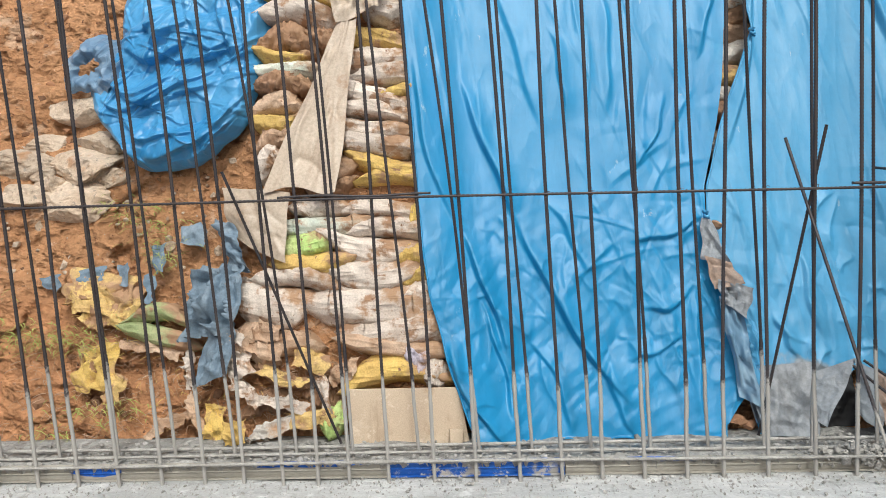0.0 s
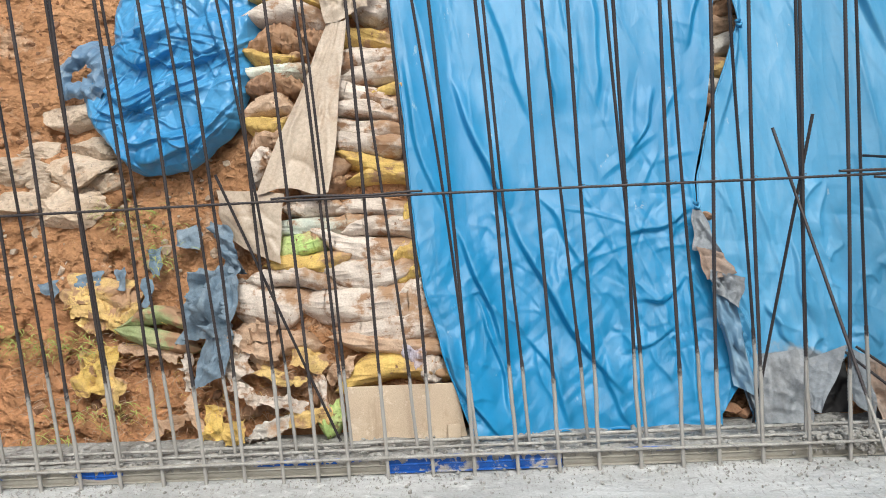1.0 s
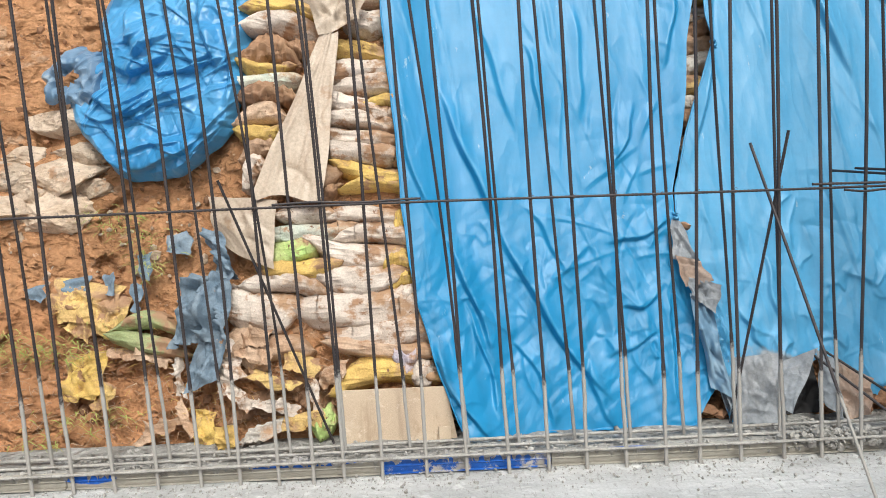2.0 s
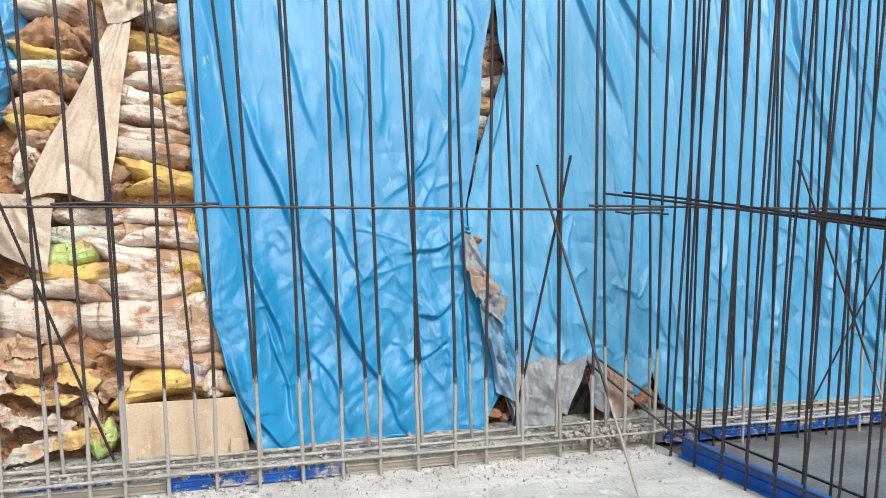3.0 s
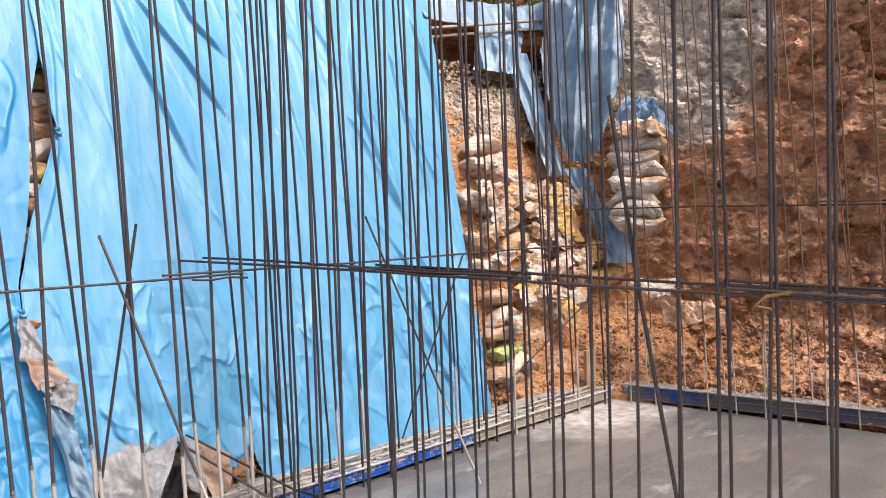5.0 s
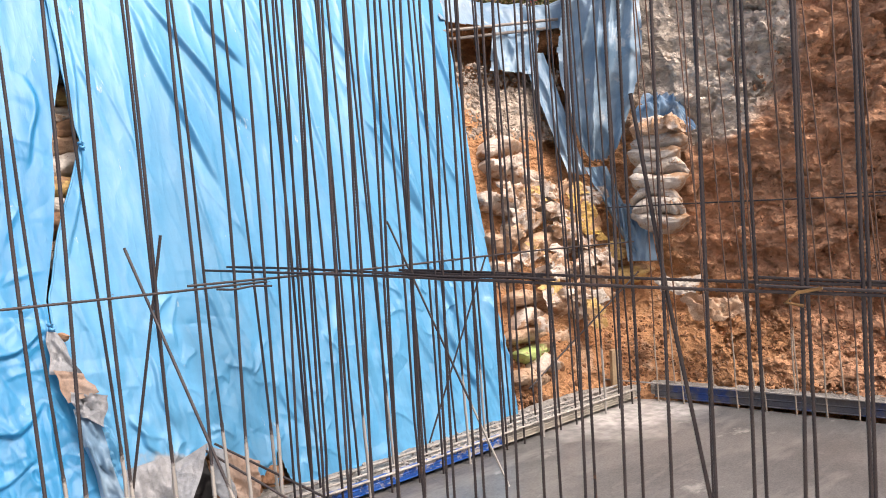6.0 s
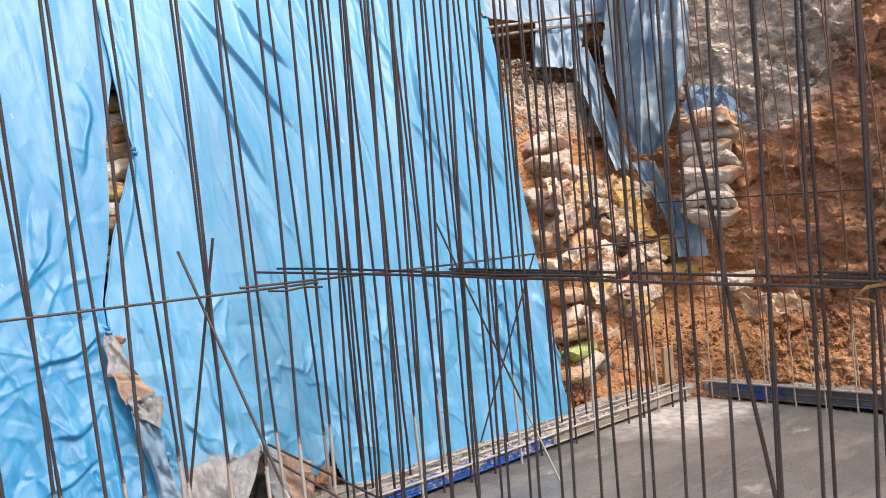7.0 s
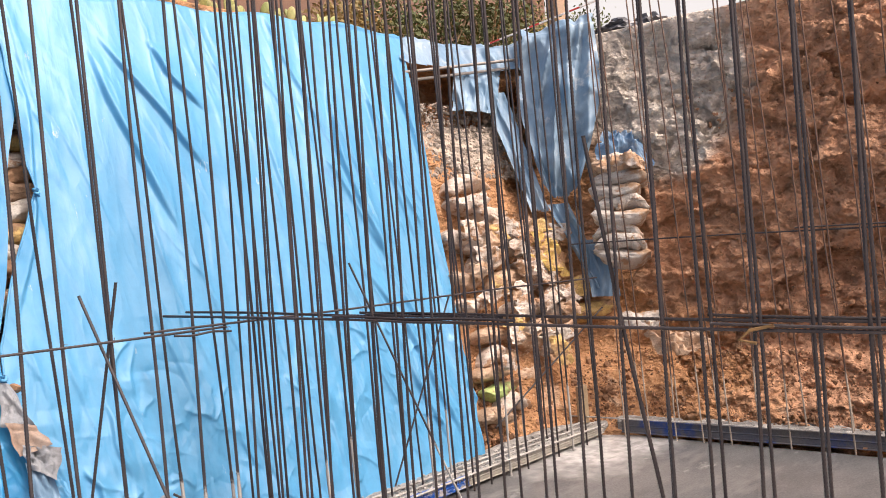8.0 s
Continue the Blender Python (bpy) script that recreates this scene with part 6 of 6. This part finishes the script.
def at_corner(rs):
    p = np.array([2.05, 3.83, 0]) + np.array([rs.normal(0, 0.16), abs(rs.normal(0, 0.05)), 0])
    return p + np.array([0, 0, 0.02 + rs.uniform(0, 0.09)])


rubble("rubble", 420, at_corner, (0.008, 0.030), crusted, "lumps of spilt cement at the corner of the kicker", 13)


def grass(name, tufts, label, seed):
    rs = np.random.RandomState(seed)
    V, F = [], []
    for x, z, n in tufts:
        for _ in range(n):
            b = np.array(surf(x + rs.normal(0, 0.11), z + rs.normal(0, 0.035), 0.08))
            L, a = rs.uniform(0.05, 0.13), rs.uniform(-1.2, 1.2)
            d = np.array([math.sin(a), -0.5, 0.25])
            w = np.array([0.0055, 0, 0.001])
            k = len(V)
            for u in (0, 0.4, 0.75, 1.0):
                q = b + d * L * u + np.array([0, -0.01, -0.5 * L * u * u])
                V += [q - w * (1 - u * 0.95), q + w * (1 - u * 0.95)]
            F += [[k + 2 * j, k + 2 * j + 1, k + 2 * j + 3, k + 2 * j + 2] for j in range(3)]
    return tagged(shape(name, V, F, grass_m), label, "grass", kind="stuff")


grass("grass", ((-2.52, 0.62, 40), (-2.35, 0.60, 60), (-2.2, 0.55, 60), (-2.05, 0.58, 40), (-2.6, 0.78, 30), (-2.66, 0.45, 30), (-1.95, 0.22, 30), (-2.1, 0.12, 30), (-1.75, 0.24, 20)), "sparse yellow-green grass on the clay bank", 3)
grass("grass", ((-1.9, 1.28, 50), (-1.8, 1.2, 40), (-1.62, 1.0, 40), (-1.7, 1.1, 30)), "sparse dry weeds on the clay bank", 4)

def fibres(name, count, x0, x1, z0, z1, off, material, label, seed):
    """Torn threads and straw lying about on the bank."""
    rs = np.random.RandomState(seed)
    V, F = [], []
    for _ in range(count):
        b = np.array(surf(rs.uniform(x0, x1), z0 + (z1 - z0) * rs.uniform(), off + rs.uniform(0, 0.05)))
        L, a, w = rs.uniform(0.02, 0.075), rs.uniform(0, 6.28), rs.uniform(0.0007, 0.0020)
        d = np.array([math.cos(a), -0.2, 0.5 * math.sin(a)])
        e = np.array([-math.sin(a) * 0.6, 0, math.cos(a)])
        k, bend = len(V), rs.uniform(-0.3, 0.3)
        for u in (0, 0.33, 0.66, 1.0):
            q = b + d * L * u + e * L * bend * u * u + np.array([0, 0, -0.35 * L * u * u])
            V += [q - e * w, q + e * w]
        F += [[k + 2 * j, k + 2 * j + 1, k + 2 * j + 3, k + 2 * j + 2] for j in range(3)]
    return tagged(shape(name, V, F, material), label, "straw", kind="stuff")


fibres("fibres", 700, -2.4, -0.6, 0.08, 0.62, 0.05, BAGS["tan"], "torn sack threads strewn over the clay", 21)
fibres("fibres", 250, -2.1, -1.0, 0.10, 0.80, 0.06, BAGS["yellow"], "torn yellow sack threads strewn over the clay", 22)
fibres("fibres", 300, 5.2, 6.2, 0.6, 1.9, 0.2, BAGS["white"], "torn white sack threads on the slope", 23)

# ---- beyond the rim ----
def backdrop_wall(name, x0, x1, y, z0, z1, material, label, thick=0.25):
    bm = bmesh.new()
    box(bm, x0, x1, y, y + thick, z0, z1, 0.01)
    return tagged(part(name, bm, material, None), label, "wall", kind="structure")


backdrop_wall("wall_north", -6.0, 12.6, 8.9, RIM - 0.1, RIM + 3.2, house_m, "brown painted wall beyond the rim of the pit")
backdrop_wall("wall_post", 12.0, 12.3, 8.2, RIM - 0.1, RIM + 3.2, post_m, "tan rendered post at the end of the wall")


def cactus(x, y, z, seed):
    rs = np.random.RandomState(seed)
    pot = tagged(new("potted_cactus"), "prickly pear cactus in a terracotta pot on the rim", "potted plant", "pots on the rim")
    pot.location = (x, y, z)
    prof = [(0.0, 0.0), (0.09, 0.0), (0.125, 0.17), (0.14, 0.17), (0.14, 0.205), (0.12, 0.205), (0.11, 0.17), (0.0, 0.165)]
    a = np.linspace(0, 2 * np.pi, 20, endpoint=False)
    V = [(r * math.cos(t), r * math.sin(t), h) for r, h in prof for t in a]
    shape("pot", V, grid_faces(len(prof), 20, wrap=True), pot_m, pot)
    for _ in range(7):
        bm = bmesh.new()
        bmesh.ops.create_icosphere(bm, subdivisions=2, radius=1)
        w, h = rs.uniform(0.035, 0.055), rs.uniform(0.06, 0.10)
        m = pose(rs.uniform(-0.10, 0.10), rs.uniform(-0.06, 0.06), 0.22 + rs.uniform(0, 0.12), rs.uniform(-20, 20), rs.uniform(-35, 35), rs.uniform(-60, 60)) @ Matrix.Diagonal((w, 0.014, h, 1))
        bmesh.ops.transform(bm, matrix=m, verts=bm.verts)
        p = part("pad", bm, cactus_m, pot)
        p.data.polygons.foreach_set("use_smooth", [True] * len(p.data.polygons))
    return pot


for i in range(7):
    cactus(3.15 + 0.33 * i, 6.35 + 0.08 * math.sin(i * 3), RIM + 0.02, 400 + i)


def shrub(name, x, y, z, r, high, seed, label, material, count=1500):
    """A bush: stems that fork upwards and many small leaves in uneven clumps."""
    rs = np.random.RandomState(seed)
    root = tagged(new(name), label, "shrub")
    root.location = (x, y, z)
    V, F, tips = [], [], []
    for k in range(9):
        a, t = rs.uniform(0, 6.28), rs.uniform(0.15, 0.6)
        tip = np.array([math.cos(a) * r * t * 1.5, math.sin(a) * r * t, high * rs.uniform(0.55, 1.0)])
        v, f = tube(np.stack([np.linspace(0, 1, 6) ** 1.3 * tip[0], np.linspace(0, 1, 6) ** 1.3 * tip[1], np.linspace(0, 1, 6) * tip[2]], 1), 0.018, 5)
        F += [[i + len(V) for i in q] for q in f]
        V += list(v)
        tips += [tip, tip * 0.75 + rs.normal(0, 0.1, 3), tip * 0.55 + rs.normal(0, 0.12, 3)]
    shape("stem", V, F, wood_m, root)
    V, F = [], []
    for _ in range(count):
        c = tips[rs.randint(len(tips))] + rs.normal(0, 0.16, 3) * np.array([1.2, 1.2, 0.9])
        d = rs.normal(size=3)
        d /= np.linalg.norm(d)
        e = np.cross(d, rs.normal(size=3))
        e /= np.linalg.norm(e)
        L, w = rs.uniform(0.04, 0.10), rs.uniform(0.012, 0.025)
        k = len(V)
        V += [c, c + d * L * 0.5 + e * w, c + d * L, c + d * L * 0.5 - e * w]
        F.append([k, k + 1, k + 2, k + 3])
    shape("foliage", V, F, material, root, smooth=False)
    return root


for i, (x, y, r, hgt, mk) in enumerate(((6.3, 7.5, 0.7, 0.9, dry_leaf), (7.1, 7.7, 0.9, 1.2, leaf_m), (7.9, 7.4, 0.9, 1.5, leaf_m), (8.8, 7.3, 0.9, 1.7, leaf_m), (9.6, 7.4, 0.8, 1.6, leaf_m), (10.4, 7.5, 0.8, 1.4, dry_leaf), (11.0, 7.4, 0.8, 1.6, leaf_m))):
    shrub("shrub", x, y, RIM, r, hgt, 500 + i, "dark green garden shrub beyond the rim" if mk is leaf_m else "dry yellowing shrub beyond the rim", mk, 2600)


def lumpy(name, x, y, z, rx, ry, rz, material, label, seed):
    bm = bmesh.new()
    bmesh.ops.create_icosphere(bm, subdivisions=4, radius=1)
    P = np.array([v.co[:] for v in bm.verts])
    k = 0.20 * wave_noise(P, 0.45, seed, 3) + 0.40 * (ridged(P, 0.8, seed + 1, 3) - 0.5)
    P = P * (1 + k)[:, None] * np.array([rx, ry, rz])
    for v, q in zip(bm.verts, P):
        v.co = q
    ob = part(name, bm, material, None)
    ob.location = (x, y, z)
    return tagged(ob, label, "plastic bag")


drape("sheet", (6.7, 4.15, 2.71), (6.86, 3.89, 2.65), (6.74, 3.68, 2.29), (6.36, 4.03, 2.42), end_m, "crumpled greyed blue sheet hugging the top of the sandbag stack", 3, 0.05, 43, 0.05, crumpled=0.9, bulge=0.12)
drape("rag", (6.44, 4.00, 2.46), (6.62, 3.72, 2.44), (6.50, 3.66, 2.30), (6.30, 3.94, 2.32), BAGS["white"], "torn brown-stained white sack on top of the stack", 3, 0.04, 47, 0.10, category="rag", crumpled=1.2, bulge=0.05)
lumpy("rubbish_bag", 7.40, 4.30, RIM + 0.08, 0.26, 0.30, 0.13, black_m, "crumpled dark plastic sheet heaped on the rim", 31)
lumpy("rubbish_bag", 7.75, 4.10, RIM + 0.12, 0.22, 0.25, 0.17, black_m, "crumpled dark plastic sheet heaped on the rim", 37)
tape = tagged(new("marker_pole"), "thin red and white banded marker pole leaning on the rim", "marker pole")
A, B = np.array((6.40, 5.64, RIM + 0.03)), np.array((7.12, 4.33, 4.13))
for i in range(14):
    a, b = A + (B - A) * i / 14, A + (B - A) * (i + 1) / 14
    V = [a - (0, 0, 0.007), b - (0, 0, 0.007), b + np.array((0, 0, 0.007)), a + np.array((0, 0, 0.007))]
    V += [q + np.array((0.02, 0.012, 0)) for q in V]
    shape("band", V, [[0, 1, 2, 3], [7, 6, 5, 4], [0, 4, 5, 1], [2, 6, 7, 3], [1, 5, 6, 2], [0, 3, 7, 4]], tape_r if i % 4 == 3 else tape_w, tape, smooth=False)


# glowing white strip far off above the rim, added for the blown-out sky
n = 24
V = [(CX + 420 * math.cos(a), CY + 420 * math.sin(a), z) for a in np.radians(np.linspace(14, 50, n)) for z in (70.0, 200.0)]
tagged(shape("backdrop", V, grid_faces(n, 2), sky_glow_m), "glowing white strip added for the hazy sky above the rim", "sky", kind="structure")
